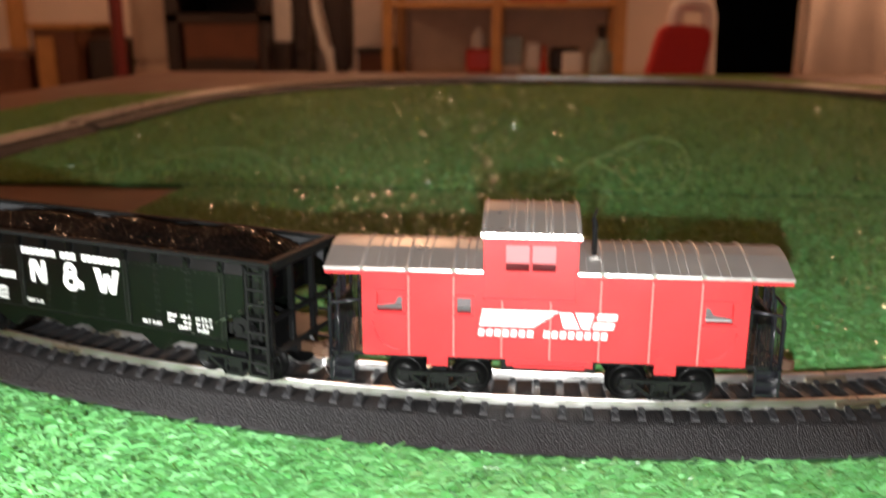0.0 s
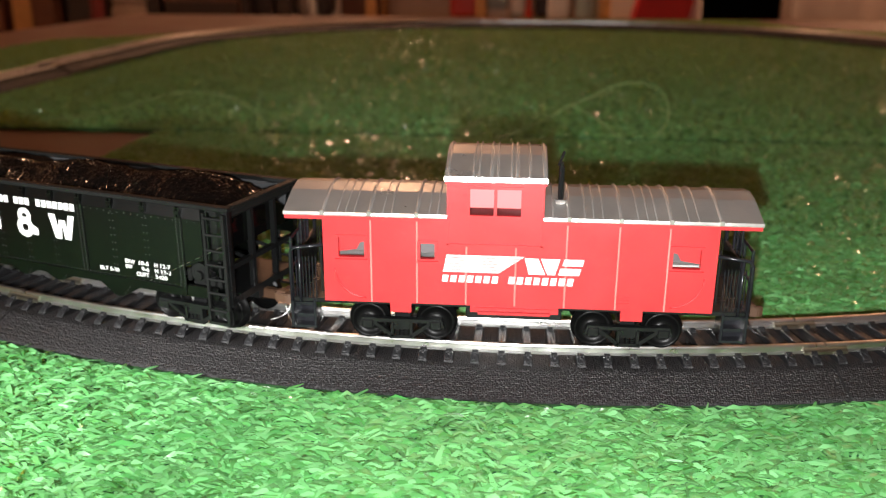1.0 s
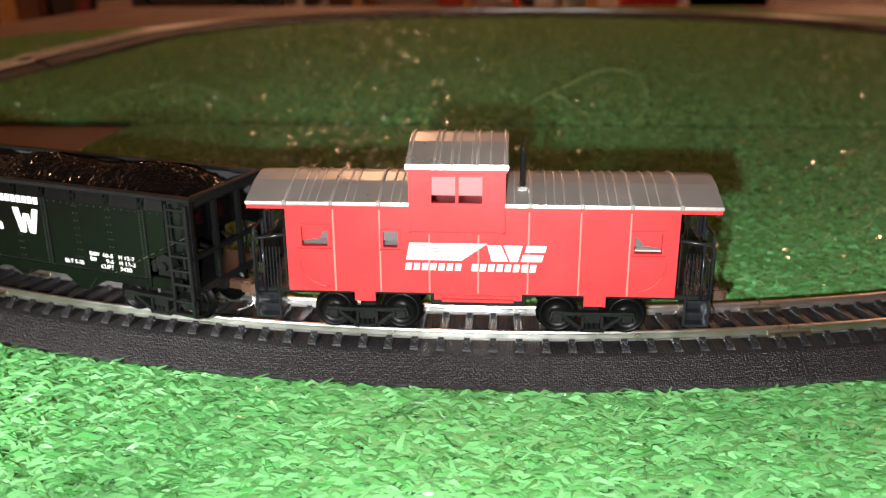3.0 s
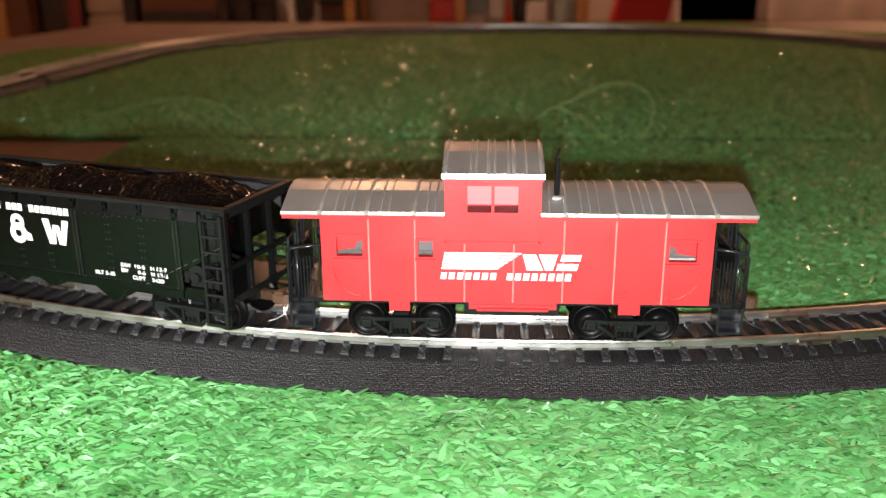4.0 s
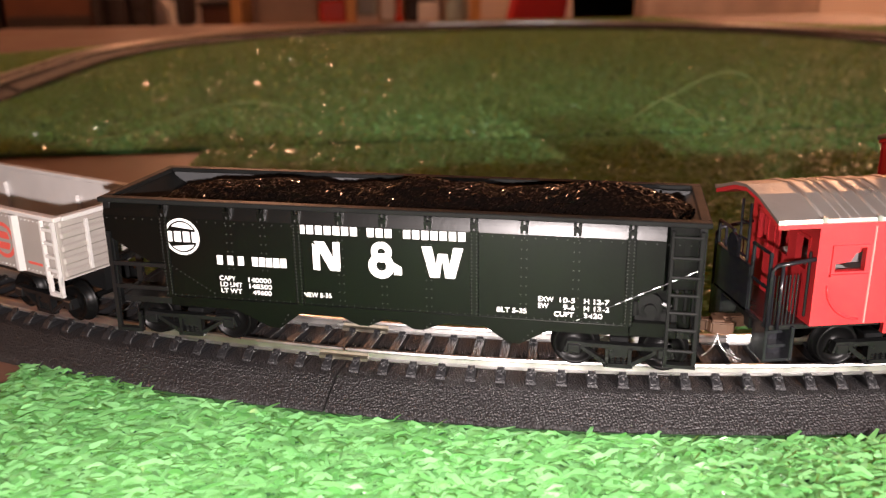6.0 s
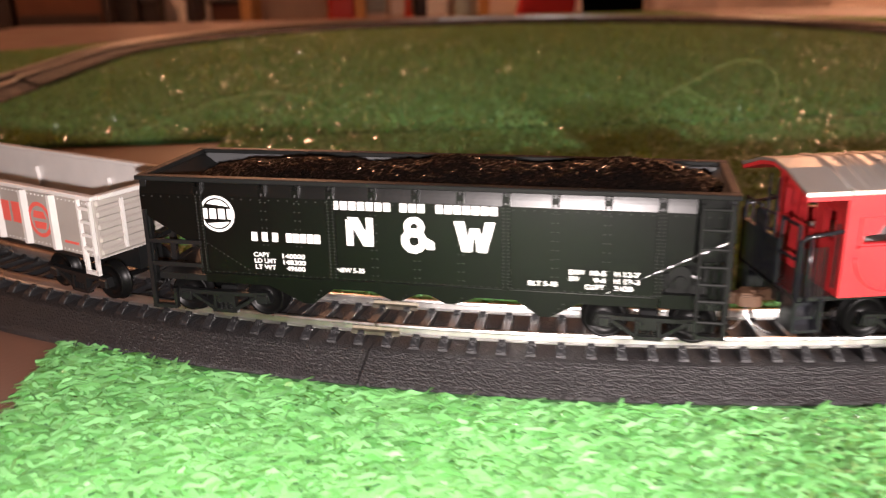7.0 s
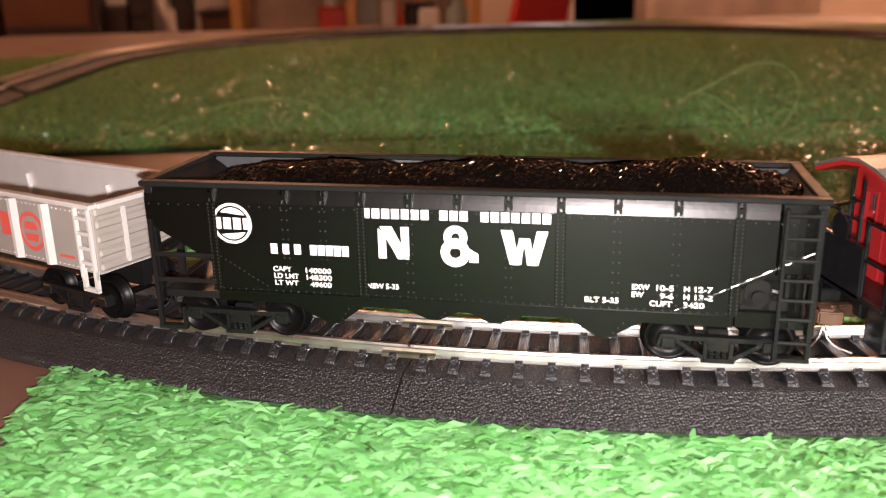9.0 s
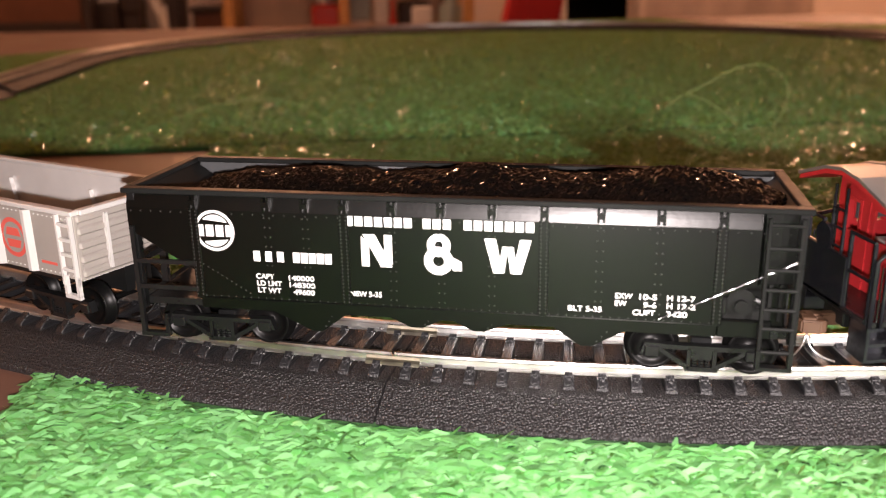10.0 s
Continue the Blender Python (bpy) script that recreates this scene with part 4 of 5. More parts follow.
# --- the grey gondola ---
def gondola(at):
    car = tagged(new("gondola_car"), "silver-grey plastic model gondola with red print, empty", "model gondola")
    car.matrix_world = at
    E, W, Z0, Z1 = 74.0, 17.0, 14.6, 30.4
    stakes = [56.8 - 12.4 * k for k in range(11)]
    for s in (-1, 1):
        y0, y1 = sorted((s * W, s * (W - 1.2)))
        # near side in the shaded grey, far side in the lit grey
        side = part("side_wall", boxes((-E, E, y0, y1, Z0, Z1), bevel=0.15), GREY_SHADED if s < 0 else GREY, car, "silver-grey ribbed gondola side with red print")
        yo = s * W
        for x in stakes:
            ya, yb = sorted((yo - s * 0.1, yo + s * 1.0))
            part("stake", prism(bmesh.new(), [(x - 1.7, yo - s * 0.1), (x - 0.6, yo + s * 1.1), (x + 0.5, yo + s * 1.1), (x + 1.9, yo - s * 0.1)], Z0 + 0.2, Z1 - 0.4, axis="z"), GREY, side, "raised grey side stake")
        rows = [(-E + 1, Z1 - 1.2, E - 1, Z1 - 1.2, 90), (-E + 1, Z0 + 0.9, E - 1, Z0 + 0.9, 90)]
        part("rivets", rivet_rows(rows, yo, s), GREY, side, stuff=True)
        part("top_chord", boxes((-E - 0.3, E + 0.3, *sorted((yo + s * 0.7, yo - s * 1.5)), Z1 - 0.2, Z1 + 1.0), bevel=0.2), GREY, side)
        for x, d in ((E - 2.4, 1), (-E + 2.4, -1)):
            lad = part("ladder", boxes((x - 2.6, x - 2.0, *sorted((yo + s * 0.4, yo + s * 1.4)), Z0 - 1, Z1), (x + 2.0, x + 2.6, *sorted((yo + s * 0.4, yo + s * 1.4)), Z0 - 1, Z1)), GREY, car, "moulded grey ladder")
            for z in (17.0, 20.6, 24.2, 27.8):
                part("rung", boxes((x - 2.4, x + 2.4, *sorted((yo + s * 0.6, yo + s * 1.3)), z, z + 0.8)), GREY, lad)
            part("stirrup_step", boxes((x - 2.6, x - 1.7, *sorted((yo + s * 0.2, yo + s * 1.2)), 10.8, Z0 + 1), (x + 1.7, x + 2.6, *sorted((yo + s * 0.2, yo + s * 1.2)), 10.8, Z0 + 1), (x - 2.6, x + 2.6, *sorted((yo + s * 0.2, yo + s * 1.2)), 10.2, 11.2)), GREY, car, "grey stirrup step")
    for s in (-1, 1):
        xa, xb = sorted((s * E, s * (E - 1.2)))
        end = part("end_wall", boxes((xa, xb, -W + 1.2, W - 1.2, Z0, Z1)), GREY_SHADED, car, "grey corrugated end wall")
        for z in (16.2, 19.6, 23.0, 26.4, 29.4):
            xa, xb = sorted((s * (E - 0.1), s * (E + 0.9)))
            part("end_rib", boxes((xa, xb, -W + 0.4, W - 0.4, z - 1.0, z + 1.0), bevel=0.45), GREY_SHADED, end)
        for y in (-9, 9):
            xa, xb = sorted((s * (E + 0.6), s * (E + 1.5)))
            part("grab_iron", boxes((xa, xb, y - 0.4, y + 0.4, 16, 29.5)), GREY, end)
        part("top_chord", boxes((*sorted((s * (E + 0.9), s * (E - 1.4))), -W + 1.5, W - 1.5, Z1 - 0.2, Z1 + 1.0), bevel=0.2), GREY, end)
    part("floor", boxes((-E + 1, E - 1, -W + 1.2, W - 1.2, Z0 - 0.5, Z0 + 0.9)), GREY, car)
    part("centre_sill", boxes((-E + 1, E - 1, -4, 4, 7.6, Z0 - 0.5), (-65, 65, -13, 13, 11.5, Z0 - 0.6)), BLACK, car)
    for x in (38.7, 2.9, -32.9, -60.0):
        for s in (-1, 1):
            bm = bmesh.new()
            prism(bm, [(x - 1.9, Z0 + 0.9), (x + 1.9, Z0 + 0.9), (x + 0.15, 25.6), (x - 0.15, 25.6)], *sorted((s * (W - 1.2), s * (W - 2.4))))
            part("inside_stake", bm, GREY, car, "pointed pale stake along the inside wall")
    y = -W - 0.01
    annulus(50.6, 22.2, 3.9, 5.0, y, car, PRINT_RED, "emblem_ring", "round red printed ring")
    shapes([[(47.8, 22.6), (53.4, 22.6), (52.6, 24.6), (48.4, 24.6)], [(48.4, 19.6), (52.6, 19.6), (53.4, 21.6), (47.8, 21.6)]], y, car, PRINT_RED, "emblem_bar", "red printed block")
    blocks = [[(x, 20.0), (x + 3.6, 20.0), (x + 3.6, 26), (x, 26)] for x in (33.6, 38.4)]
    shapes(blocks, y, car, PRINT_RED, "lettering_bar", "red printed bar")
    shapes([[(60.2, 17.2), (66.0, 17.2), (66.0, 17.9), (60.2, 17.9)]], y, car, PRINT_RED, "data_bar", "thin red printed bar")
    truck(car, -56, 21)
    truck(car, 57, 21)
    coupler(car, E - 1, 1, bright=False)
    coupler(car, -E + 1, -1)
    return car


gondola(curve_pose(-36.9, 2.0))


# ---- table, turf and what lies on it ----
def slab(name, outline, z0, z1, mat, label, category="", kind="structure"):
    bm = bmesh.new()
    prism(bm, [(x * 1000, y * 1000) for x, y in outline], z0 * 1000, z1 * 1000, axis="z")
    ob = part(name, bm, mat)
    return tagged(ob, label, category, kind=kind)


table = tagged(new("table"), "large brown laminate table carrying the model railway", "table")
part("tabletop", boxes((-805, 900, -600, 1610, -28, 0), bevel=3), TABLE, table, "brown laminate tabletop")
for x in (-740, 840):
    for y in (-540, 1550):
        part("leg", boxes((x - 30, x + 30, y - 30, y + 30, -760, -28), bevel=4), TABLE, table)

MAT_A = [(-0.242, -0.60), (0.9, -0.60), (0.9, 0.328), (-0.236, 0.328)]
MAT_B = [(-0.645, 0.331), (0.9, 0.335), (0.9, 1.10), (0.49, 1.33), (0.45, 1.54), (0.02, 1.50), (-0.21, 1.335), (-0.645, 0.97)]
slab("turf_mat", MAT_A, 0.0002, 0.0018, MAT_BACK, "green artificial turf mat under the near track", "turf mat", "")
slab("turf_mat", MAT_B, 0.0002, 0.0018, MAT_BACK, "second green artificial turf mat inside the loop", "turf mat", "")


def from_track(x, y):
    """Distance of places from the track's centre line, in metres."""
    r, s, tx = R * MM, S * MM, TX * MM
    d = np.abs(np.hypot(x, y - r) - r)
    d = np.where(y > r, 9.0, d)
    d = np.minimum(d, np.where((y >= r) & (y <= r + s), np.abs(x + r), 9.0))
    d = np.minimum(d, np.where((y > r + s) & (x < 0), np.abs(np.hypot(x, y - r - s) - r), 9.0))
    d = np.minimum(d, np.where((y > r + s) & (x > tx), np.abs(np.hypot(x - tx, y - r - s) - r), 9.0))
    d = np.minimum(d, np.where((y > r + s) & (x >= 0) & (x <= tx), np.abs(y - 2 * r - s), 9.0))
    d = np.minimum(d, np.where((x > 0.36) & (y > 0.30) & (y < r + s), np.abs(x - r - tx * np.clip((y - 0.3) / 0.5, 0, 1)), 9.0))
    return d


def inside(x, y, outline):
    hit = np.zeros(x.shape, bool)
    for (ax, ay), (bx, by) in zip(outline, outline[1:] + outline[:1]):
        if ay != by:
            hit ^= ((ay > y) != (by > y)) & (x < (bx - ax) * (y - ay) / (by - ay) + ax)
    return hit


def turf(name, area, outline, per_cm2, length, width, height, seed, flat, lean=0.45, spread=0.75, clear=0.0, lying=0.0):
    """Blades of turf over a stretch (x0, x1, y0, y1), bent in two, as one mesh; lying: the share pressed flat."""
    rng = np.random.default_rng(seed)
    x0, x1, y0, y1 = area
    n = int((x1 - x0) * (y1 - y0) * 1e4 * per_cm2)
    x, y = rng.uniform(x0, x1, n), rng.uniform(y0, y1, n)
    keep = inside(x, y, outline) & (from_track(x, y) > 0.0249 + 0.5 * clear)
    x, y = x[keep], y[keep]
    n = len(x)
    turn = rng.normal(0, spread, n) + np.where(rng.random(n) < 0.5, 0, math.pi)
    turn = np.where(rng.random(n) < flat, turn, rng.uniform(0, 2 * math.pi, n))
    size = rng.uniform(0.65, 1.3, n)
    ln, wd = length * size * 0.5, width * rng.uniform(0.6, 1.3, n) * 0.5
    up = height * rng.uniform(0.35, 1.0, n)
    base = rng.uniform(0.0012, 0.0012 + 0.35 * height, n)
    down = rng.random(n) < lying
    wd = np.where(down, 1.3 * wd, wd)
    up, base = np.where(down, 0.1 * up, up), np.where(down, base + 0.5 * height, base)
    roll = rng.normal(0, lean, n) * np.where(down, 0.33, 1.0)
    c, s = np.cos(turn), np.sin(turn)
    cx, cy = -s * np.cos(roll), c * np.cos(roll)
    cz = np.sin(roll)
    tilt = rng.normal(0, 0.6 * lean, n) * np.where(down, 0.42, 1.0)
    verts = np.empty((n, 6, 3))
    for k, (u, h, w) in enumerate(((-1, 0.0, 0.8), (0.1, 1.0, 1.0), (1, 0.55, 0.45))):
        px, py = x + c * ln * u, y + s * ln * u
        pz = base + up * h + tilt * ln * u * 0.6
        for e, sg in enumerate((-1, 1)):
            verts[:, 2 * k + e, 0] = px + sg * cx * wd * w
            verts[:, 2 * k + e, 1] = py + sg * cy * wd * w
            verts[:, 2 * k + e, 2] = np.maximum(pz + sg * cz * wd * w, 0.0011)
    me = bpy.data.meshes.new(name)
    me.vertices.add(n * 6)
    me.vertices.foreach_set("co", verts.ravel())
    idx = (np.arange(n)[:, None] * 6 + np.array([0, 1, 3, 2, 2, 3, 5, 4])).ravel()
    me.loops.add(n * 8)
    me.loops.foreach_set("vertex_index", idx.astype(np.int32))
    me.polygons.add(n * 2)
    me.polygons.foreach_set("loop_start", np.arange(0, n * 8, 4, dtype=np.int32))
    me.update(calc_edges=True)
    me.materials.append(GRASS)
    return tagged(new(name, me), "short bright green plastic turf blades", "artificial turf", kind="stuff")


turf("turf_blades", (-0.245, 0.34, -0.17, 0.13), MAT_A, 95, 0.0072, 0.0011, 0.0022, 1, 0.85, 0.35, 0.5, 0.0068)
turf("turf_blades", (-0.245, 0.75, 0.02, 0.331), MAT_A, 62, 0.0044, 0.0009, 0.0022, 2, 0.5, lying=0.28)
turf("turf_blades", (-0.65, 0.62, 0.334, 0.62), MAT_B, 34, 0.0044, 0.0009, 0.0025, 3, 0.3, 0.75, clear=0.008, lying=0.28)
turf("turf_blades", (-0.65, 0.75, 0.62, 1.55), MAT_B, 15, 0.0055, 0.0014, 0.0026, 4, 0.3, 0.7, clear=0.016, lying=0.12)


def strand(points, r, label):
    cu = bpy.data.curves.new("turf_thread", "CURVE")
    cu.dimensions, cu.bevel_depth, cu.bevel_resolution, cu.resolution_u = "3D", r, 1, 6
    sp = cu.splines.new("NURBS")
    sp.points.add(len(points) - 1)
    sp.use_endpoint_u, sp.order_u = True, 3
    for p, q in zip(sp.points, points):
        p.co = (*q, 1)
    cu.materials.append(THREAD)
    return tagged(new("turf_thread", cu), label, "loose thread")


strand([(-0.006, 0.322, 0.004), (0.010, 0.321, 0.012), (0.0231, 0.32, 0.0176), (0.0295, 0.32, 0.0233), (0.0459, 0.32, 0.0299), (0.0588, 0.32, 0.0375), (0.0755, 0.32, 0.0415), (0.0882, 0.32, 0.037), (0.0955, 0.32, 0.029), (0.0960, 0.319, 0.0153), (0.0868, 0.318, 0.0029)], 0.00042, "pale green plastic thread looped up from the mat's seam")
strand([(0.036, 0.321, 0.0248), (0.0414, 0.32, 0.0232), (0.0538, 0.32, 0.0166), (0.0648, 0.32, 0.008), (0.067, 0.32, 0.003)], 0.0004, "short pale thread forking down to the turf")
strand([(-0.345, 0.338, 0.003), (-0.3183, 0.337, 0.0073), (-0.2998, 0.336, 0.0095), (-0.2814, 0.336, 0.0100), (-0.2494, 0.337, 0.0210), (-0.2178, 0.338, 0.0280), (-0.19, 0.34, 0.026), (-0.17, 0.342, 0.012), (-0.165, 0.343, 0.003)], 0.00035, "long pale thread frayed from the mat's edge")


# ---- the room behind the table ----
WALL = material("room_wall_paint", (0.90, 0.78, 0.70), 0.8, vary=0.12, scale=3, bump=0.2, bump_scale=60)
CEIL = material("ceiling_paint", (0.72, 0.65, 0.57), 0.85, vary=0.1, scale=3)
FLOOR = material("concrete_floor", (0.25, 0.2, 0.17), 0.7, vary=0.3, scale=5)
PINE = material("pine_wood", (0.52, 0.27, 0.09), 0.5, vary=0.3, scale=18)
WOOD = material("brown_wood", (0.15, 0.055, 0.027), 0.5, vary=0.35, scale=14)
DARK = material("dark_furniture", (0.03, 0.02, 0.018), 0.5, vary=0.3, scale=10)
POST_RED = material("dark_red_paint", (0.16, 0.018, 0.016), 0.45, vary=0.2, scale=20)
CLOTH_RED = material("red_cushion", (0.50, 0.02, 0.02), 0.7, vary=0.15, scale=30)
CHAIR_WHITE = material("white_chair_plastic", (0.78, 0.74, 0.70), 0.4, vary=0.05, scale=20)
CURTAIN = material("pale_curtain", (0.88, 0.80, 0.75), 0.85, vary=0.1, scale=10)
PAPER = material("beige_carton", (0.66, 0.54, 0.44), 0.8, vary=0.2, scale=12)
TOY_RED = material("toy_red", (0.6, 0.05, 0.03), 0.4, vary=0.1, scale=20)
TOY_WHITE = material("toy_white", (0.75, 0.72, 0.68), 0.4, vary=0.1, scale=20)
TOY_TEAL = material("toy_grey_teal", (0.32, 0.40, 0.38), 0.4, vary=0.1, scale=20)
# near-black colour stands for the darkness beyond the doorway
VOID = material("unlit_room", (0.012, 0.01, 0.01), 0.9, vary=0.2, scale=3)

FZ = -760
tagged(part("floor", boxes((-3600, 3300, -2600, 6100, FZ - 60, FZ)), FLOOR), "concrete basement floor", kind="structure")
tagged(part("ceiling", boxes((-3600, 3300, -2600, 6100, 1450, 1500)), CEIL), "painted ceiling", kind="structure")
tagged(part("wall_north", boxes((-3500, 830, 4000, 4100, FZ, 1450), (1235, 3200, 4000, 4100, FZ, 1450), (830, 1235, 4000, 4100, 1290, 1450)), WALL), "warm beige painted wall with a doorway", kind="structure")
tagged(part("wall_west", boxes((-3600, -3500, -2500, 4100, FZ, 1450)), WALL), "beige wall", kind="structure")
tagged(part("wall_east", boxes((3200, 3300, -2500, 4100, FZ, 1450)), WALL), "beige wall", kind="structure")
tagged(part("wall_south", boxes((-3600, 3300, -2600, -2500, FZ, 1450)), WALL), "beige wall", kind="structure")
tagged(part("wall_beyond", boxes((-400, 2400, 6000, 6100, FZ, 1450), (-500, -400, 4100, 6100, FZ, 1450), (2400, 2500, 4100, 6100, FZ, 1450)), VOID), "near-black walls standing for the unlit room behind the doorway", kind="structure")


# ---- things in the room ----
def pine_shelf():
    unit = tagged(new("shelf_unit"), "tall pine shelf unit with toys and boxes against the wall", "shelf unit")
    for x in (-592, -143, 355):
        for y in (3420, 3800):
            part("post", boxes((x - 20, x + 20, y - 22, y + 22, FZ, 1150), bevel=3), PINE, unit, "yellow pine post")
    for z in (-520, -300, 150, 620, 1080):
        part("shelf", boxes((-612, 375, 3405, 3815, z, z + 24), bevel=3), PINE, unit, "yellow pine shelf board")
    part("back_panel", boxes((-605, 368, 3825, 3840, FZ, 1130)), PAPER, unit, "greyish hardboard back")


pine_shelf()


def carton(name, x0, x1, y0, y1, z0, z1, mat, label, category, lid=None):
    """A box with rounded edges and a lid or upper half of its own."""
    t = tagged(new(name), label, category)
    zm = z0 + (z1 - z0) * 0.62
    part("body", boxes((x0, x1, y0, y1, z0, zm), bevel=(x1 - x0) * 0.06), mat, t)
    part("lid", boxes((x0 - 3, x1 + 3, y0 - 3, y1 + 3, zm, z1), bevel=(x1 - x0) * 0.12), lid or mat, t)
    return t


def bottle(name, x, y, z0, z1, r, mat, cap, label, category):
    t = tagged(new(name), label, category)
    h = z1 - z0
    part("body", rods(((x, y, z0), (x, y, z0 + h * 0.7), r), ((x, y, z0 + h * 0.68), (x, y, z0 + h * 0.85), r * 0.6), seg=18), mat, t)
    part("cap", rods(((x, y, z0 + h * 0.84), (x, y, z1), r * 0.42), seg=14), cap, t)


ZS = -276
carton("toy_box", -271, -165, 3480, 3600, ZS, -15, TOY_WHITE, "pale toy box with a red lid on the pine shelf", "toy box", TOY_RED)
bottle("toy_figure", -222, 3530, -15, 70, 30, TOY_WHITE, TOY_WHITE, "white rounded toy standing on a red lid", "toy")
carton("toy_box", -118, -40, 3470, 3580, ZS, 38, TOY_WHITE, "white and grey toy box on the pine shelf", "toy box", TOY_TEAL)
carton("toy_box", -20, 32, 3470, 3560, ZS, 10, TOY_TEAL, "grey toy box on the pine shelf", "toy box", TOY_WHITE)
bottle("bottle", 52, 3470, ZS, 0, 18, TOY_RED, TOY_RED, "red plastic bottle on the pine shelf", "bottle")
carton("tool_case", 78, 205, 3470, 3600, ZS, -10, DARK, "black tool case on the pine shelf", "tool case", DARK)
carton("paper_stack", 130, 210, 3440, 3465, ZS, -28, TOY_WHITE, "pale papers in front of a black case", "papers")
bottle("jar", 285, 3460, ZS, 81, 46, TOY_TEAL, DARK, "grey-green jar with a black cap on the pine shelf", "jar")
carton("book_row", -110, 150, 3480, 3600, 174, 240, TOY_RED, "red boxes lying on the upper pine shelf", "boxes")


def garden_chair(x, y):
    ch = tagged(new("garden_chair"), "white plastic garden chair with a red cushion leaning on it", "chair")
    part("seat", boxes((x - 210, x + 210, y - 200, y + 210, -350, -320), bevel=12), CHAIR_WHITE, ch)
    for dx in (-190, 190):
        for dy in (-180, 190):
            part("leg", rods(((x + dx * 1.08, y + dy, FZ), (x + dx * 0.95, y + dy, -330), 24), seg=12), CHAIR_WHITE, ch)
    arch = [(x + 59 * math.copysign(abs(math.cos(a)) ** 0.5, math.cos(a)), y + 215, 40 + 118 * math.sin(a) ** 0.35) for a in (math.pi * k / 12 for k in range(13))]
    bm = bent([(x + 75, y + 210, -330)] + arch + [(x - 75, y + 210, -330)], 27, 10)
    part("back_frame", bm, CHAIR_WHITE, ch, "white arched back frame")
    for k in (-22, 22):
        part("back_slat", boxes((x + k - 14, x + k + 14, y + 205, y + 222, -330, 70), bevel=6), CHAIR_WHITE, ch)


garden_chair(559, 2780)
cushion = tagged(new("cushion"), "red box cushion leaning on the white chair", "cushion")
bm = bmesh.new()
prism(bm, [(330, -318), (530, -318), (597, 40), (590, 82), (520, 90), (440, 86), (425, 50)], 2800, 2930)
bmesh.ops.bevel(bm, geom=list(bm.edges), offset=0.012, segments=2, affect="EDGES")
part("cover", bm, CLOTH_RED, cushion)

# curtain beside the doorway
bm = bmesh.new()
cols = []
for k in range(61):
    x = 1241 + 14.5 * k
    y = 3930 + 9 * math.sin(k * 0.55) + 10 * math.sin(k * 0.23)
    cols.append([bm.verts.new((x * MM, (y + d) * MM, z * MM)) for d, z in ((0, -740), (0, 1380), (5, 1380), (5, -740))])
for p, q in zip(cols, cols[1:]):
    for i in range(4):
        bm.faces.new((p[i], q[i], q[(i + 1) % 4], p[(i + 1) % 4]))
bmesh.ops.recalc_face_normals(bm, faces=bm.faces)
tagged(part("curtain", bm, CURTAIN, smooth=True), "pale folded curtain hanging beside the doorway", "curtain")

# dark red steel post of the basement
post = tagged(new("steel_column"), "dark red painted steel column from floor to ceiling", "column")
part("shaft", rods(((-1745, 3400, FZ), (-1745, 3400, 1450), 28), seg=24), POST_RED, post)
part("base_plate", boxes((-1805, -1685, 3340, 3460, FZ, FZ + 12)), POST_RED, post)

# carton, hearth-like cabinet, pipe and the like on the left
carton("carton", -1736, -1558, 3500, 3800, FZ, 330, PAPER, "large beige carton standing on the floor", "carton")
cab = tagged(new("media_cabinet"), "dark cabinet with a brown wooden front", "cabinet")
part("case", boxes((-1555, -1500, 3450, 3850, FZ, 260), (-1150, -1120, 3450, 3850, FZ, 260), (-1555, -1120, 3450, 3850, 90, 125), (-1555, -1120, 3830, 3850, FZ, 260), (-1555, -1120, 3450, 3850, 240, 260)), DARK, cab, "black case with an open shelf")
part("door", boxes((-1478, -1152, 3455, 3475, -600, 86), bevel=3), WOOD, cab, "brown wooden front")
part("drawer", boxes((-1470, -1160, 3440, 3456, -130, -60), bevel=3), DARK, cab)
wc = tagged(new("wooden_cabinet"), "brown wooden cabinet at the wall", "cabinet")
part("case", boxes((-2160, -1960, 3450, 3850, FZ, 60), bevel=4), WOOD, wc)
part("top", boxes((-2180, -1940, 3430, 3860, 60, 85), bevel=4), PINE, wc)
part("door", boxes((-2140, -2060, 3440, 3450, -700, 30), bevel=2), PINE, wc)
frame_ob = tagged(new("door_frame"), "orange pine door frame at the wall", "door frame")
part("jamb", boxes((-2530, -2492, 3880, 3990, FZ, 1300), bevel=4), PINE, frame_ob)
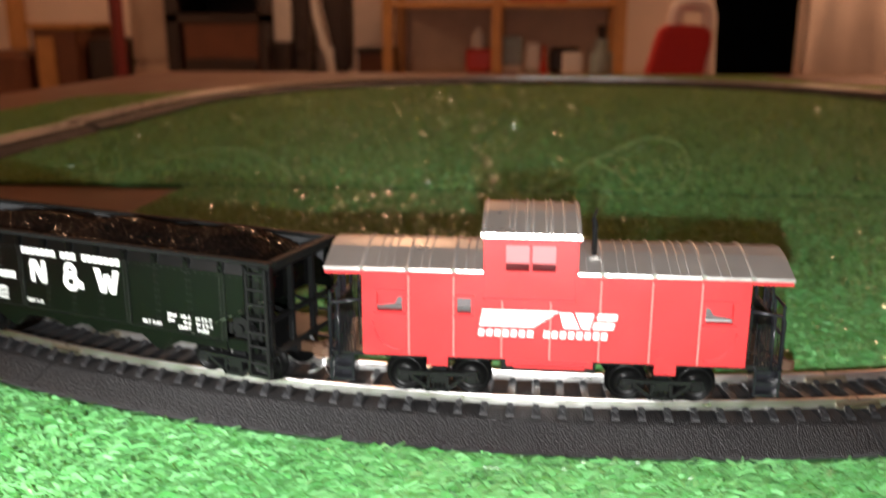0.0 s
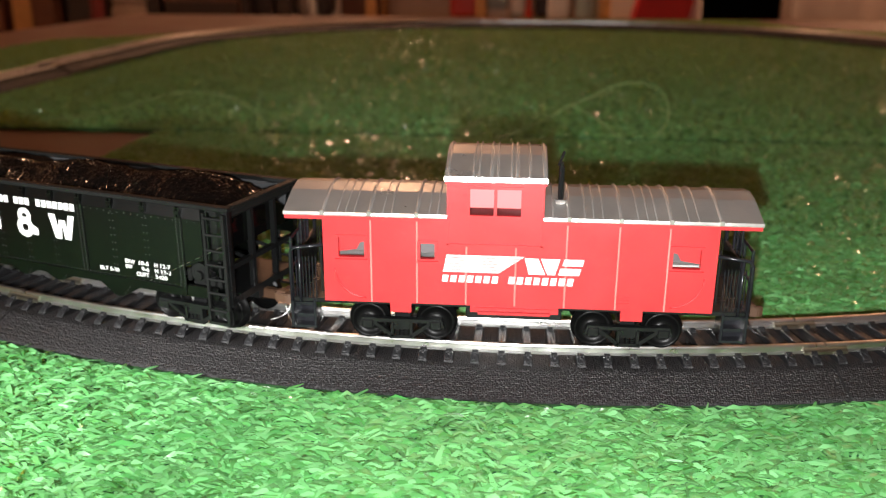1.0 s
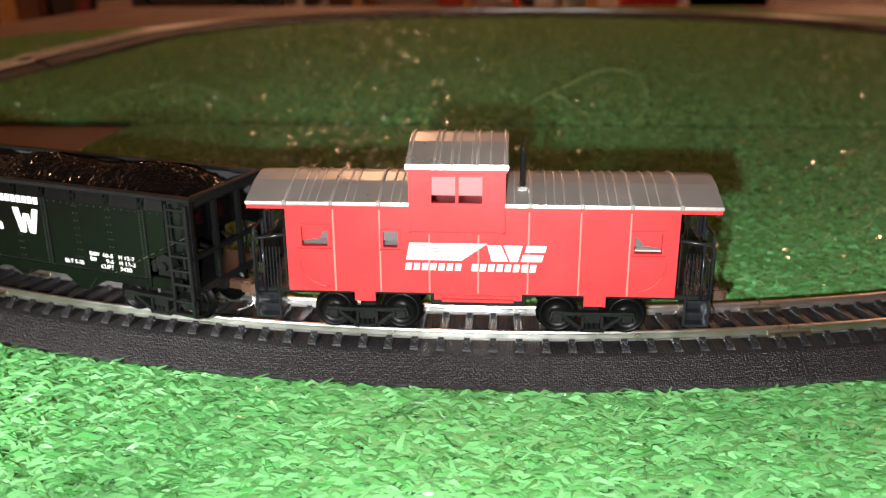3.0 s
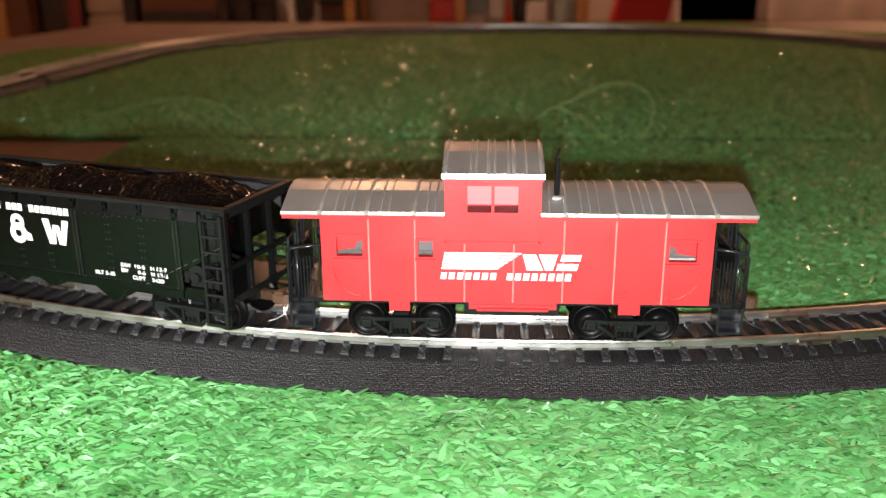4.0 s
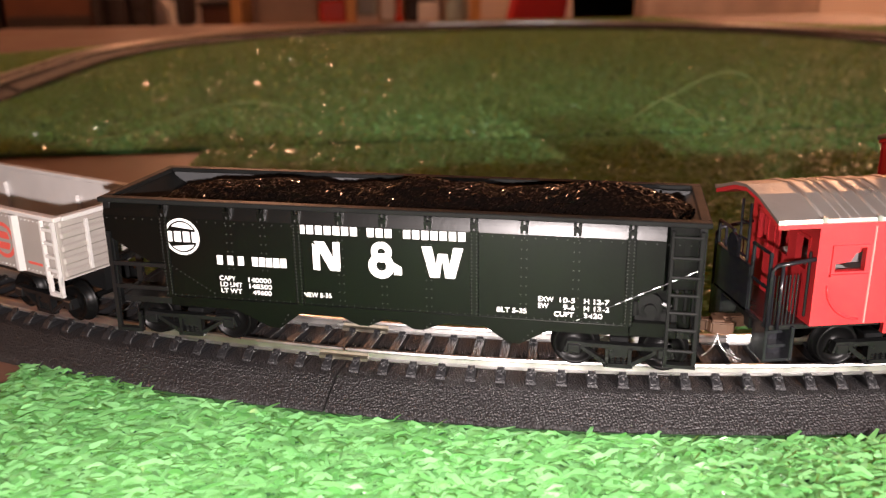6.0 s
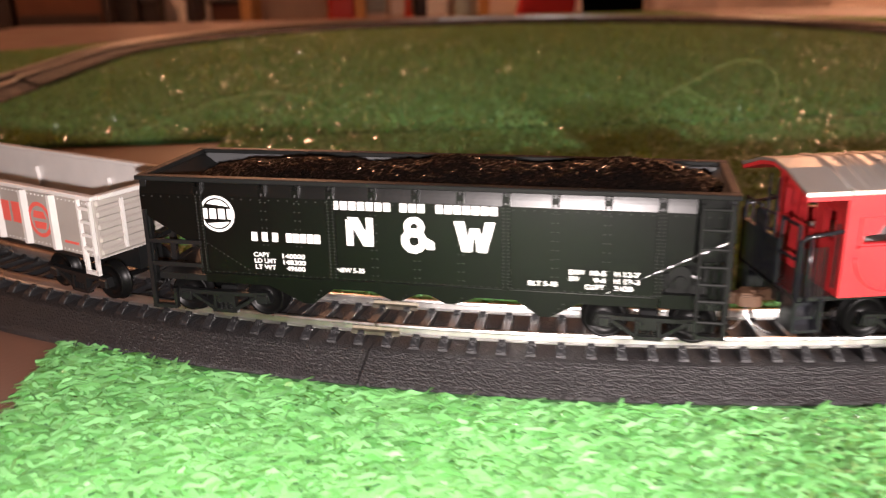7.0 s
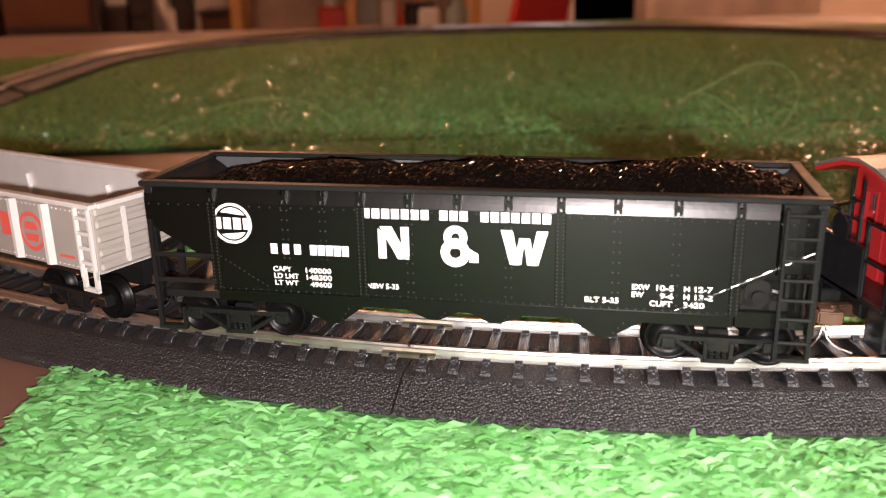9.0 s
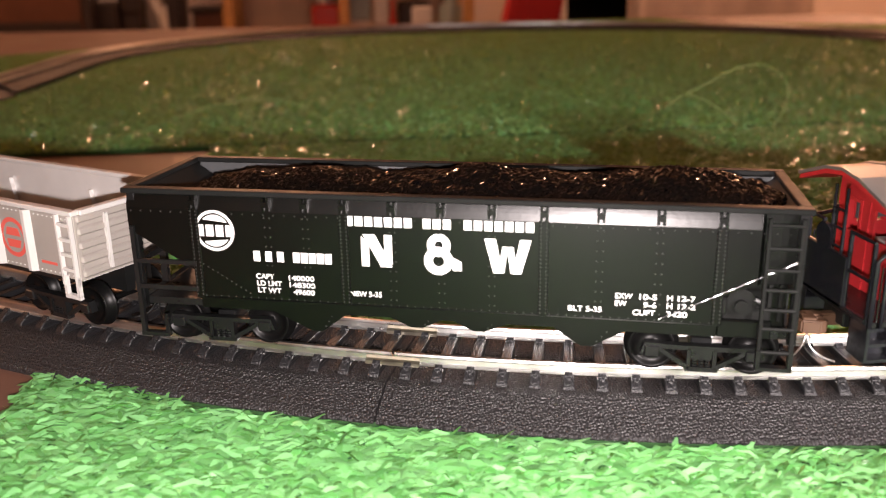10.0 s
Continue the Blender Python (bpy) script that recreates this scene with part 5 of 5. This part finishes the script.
part("head", boxes((-3100, -2492, 3880, 3990, 1300, 1390), bevel=4), PINE, frame_ob)
carton("low_cupboard", -2440, -2186, 3400, 3700, FZ, -30, WOOD, "low dark brown cupboard at the wall", "cupboard")
carton("storage_tub", -1936, -1815, 3500, 3750, FZ, 20, DARK, "dark storage tub on the floor", "tub")
pipe = bent([(-945, 3600, 1450), (-945, 3600, 200), (-938, 3600, 120), (-905, 3600, 0), (-878, 3600, -60), (-870, 3600, -120), (-870, 3600, FZ)], 20, 14)
tagged(part("drain_pipe", pipe, CHAIR_WHITE, smooth=True), "white bent drain pipe against the wall", "pipe")
stand = tagged(new("coat_stand"), "dark coats hanging on a stand", "coat stand")
part("pole", rods(((-850, 3690, FZ), (-850, 3690, 700), 18)), DARK, stand)
bm = bmesh.new()
prism(bm, [(-915, 560), (-800, 560), (-785, 150), (-790, -120), (-840, -160), (-880, 60), (-920, 240)], 3560, 3700)
bmesh.ops.bevel(bm, geom=list(bm.edges), offset=0.02, segments=2, affect="EDGES")
part("coat", bm, DARK, stand, "dark hanging coat")
part("base", rods(((-850, 3690, FZ), (-850, 3690, FZ + 25), 160), seg=20), DARK, stand)
carton("speaker", -1030, -962, 3560, 3700, FZ, 400, DARK, "narrow black upright speaker", "speaker")
carton("crate", -1118, -1040, 3520, 3800, FZ, 8, DARK, "dark crate on the floor", "crate")
board = tagged(new("white_board"), "narrow white board standing on a dark crate", "board")
part("panel", boxes((-1116, -1042, 3560, 3590, 8, 760), bevel=4), CHAIR_WHITE, board)
bottle("bottle", -852, 3500, FZ, -10, 29, TOY_WHITE, TOY_WHITE, "tall pale bottle-shaped stand on the floor", "bottle")
chest = tagged(new("low_chest"), "low dark brown wooden chest under the pale wall", "chest")
part("case", boxes((-775, -630, 3700, 3980, FZ, -45), bevel=5), WOOD, chest)
part("lid", boxes((-785, -620, 3690, 3990, -45, -22), bevel=5), DARK, chest)


# ---- ties, last of all ----
for sec, m in tie_places:
    piece("tie", TIE_ME, TIE, sec, at=m)
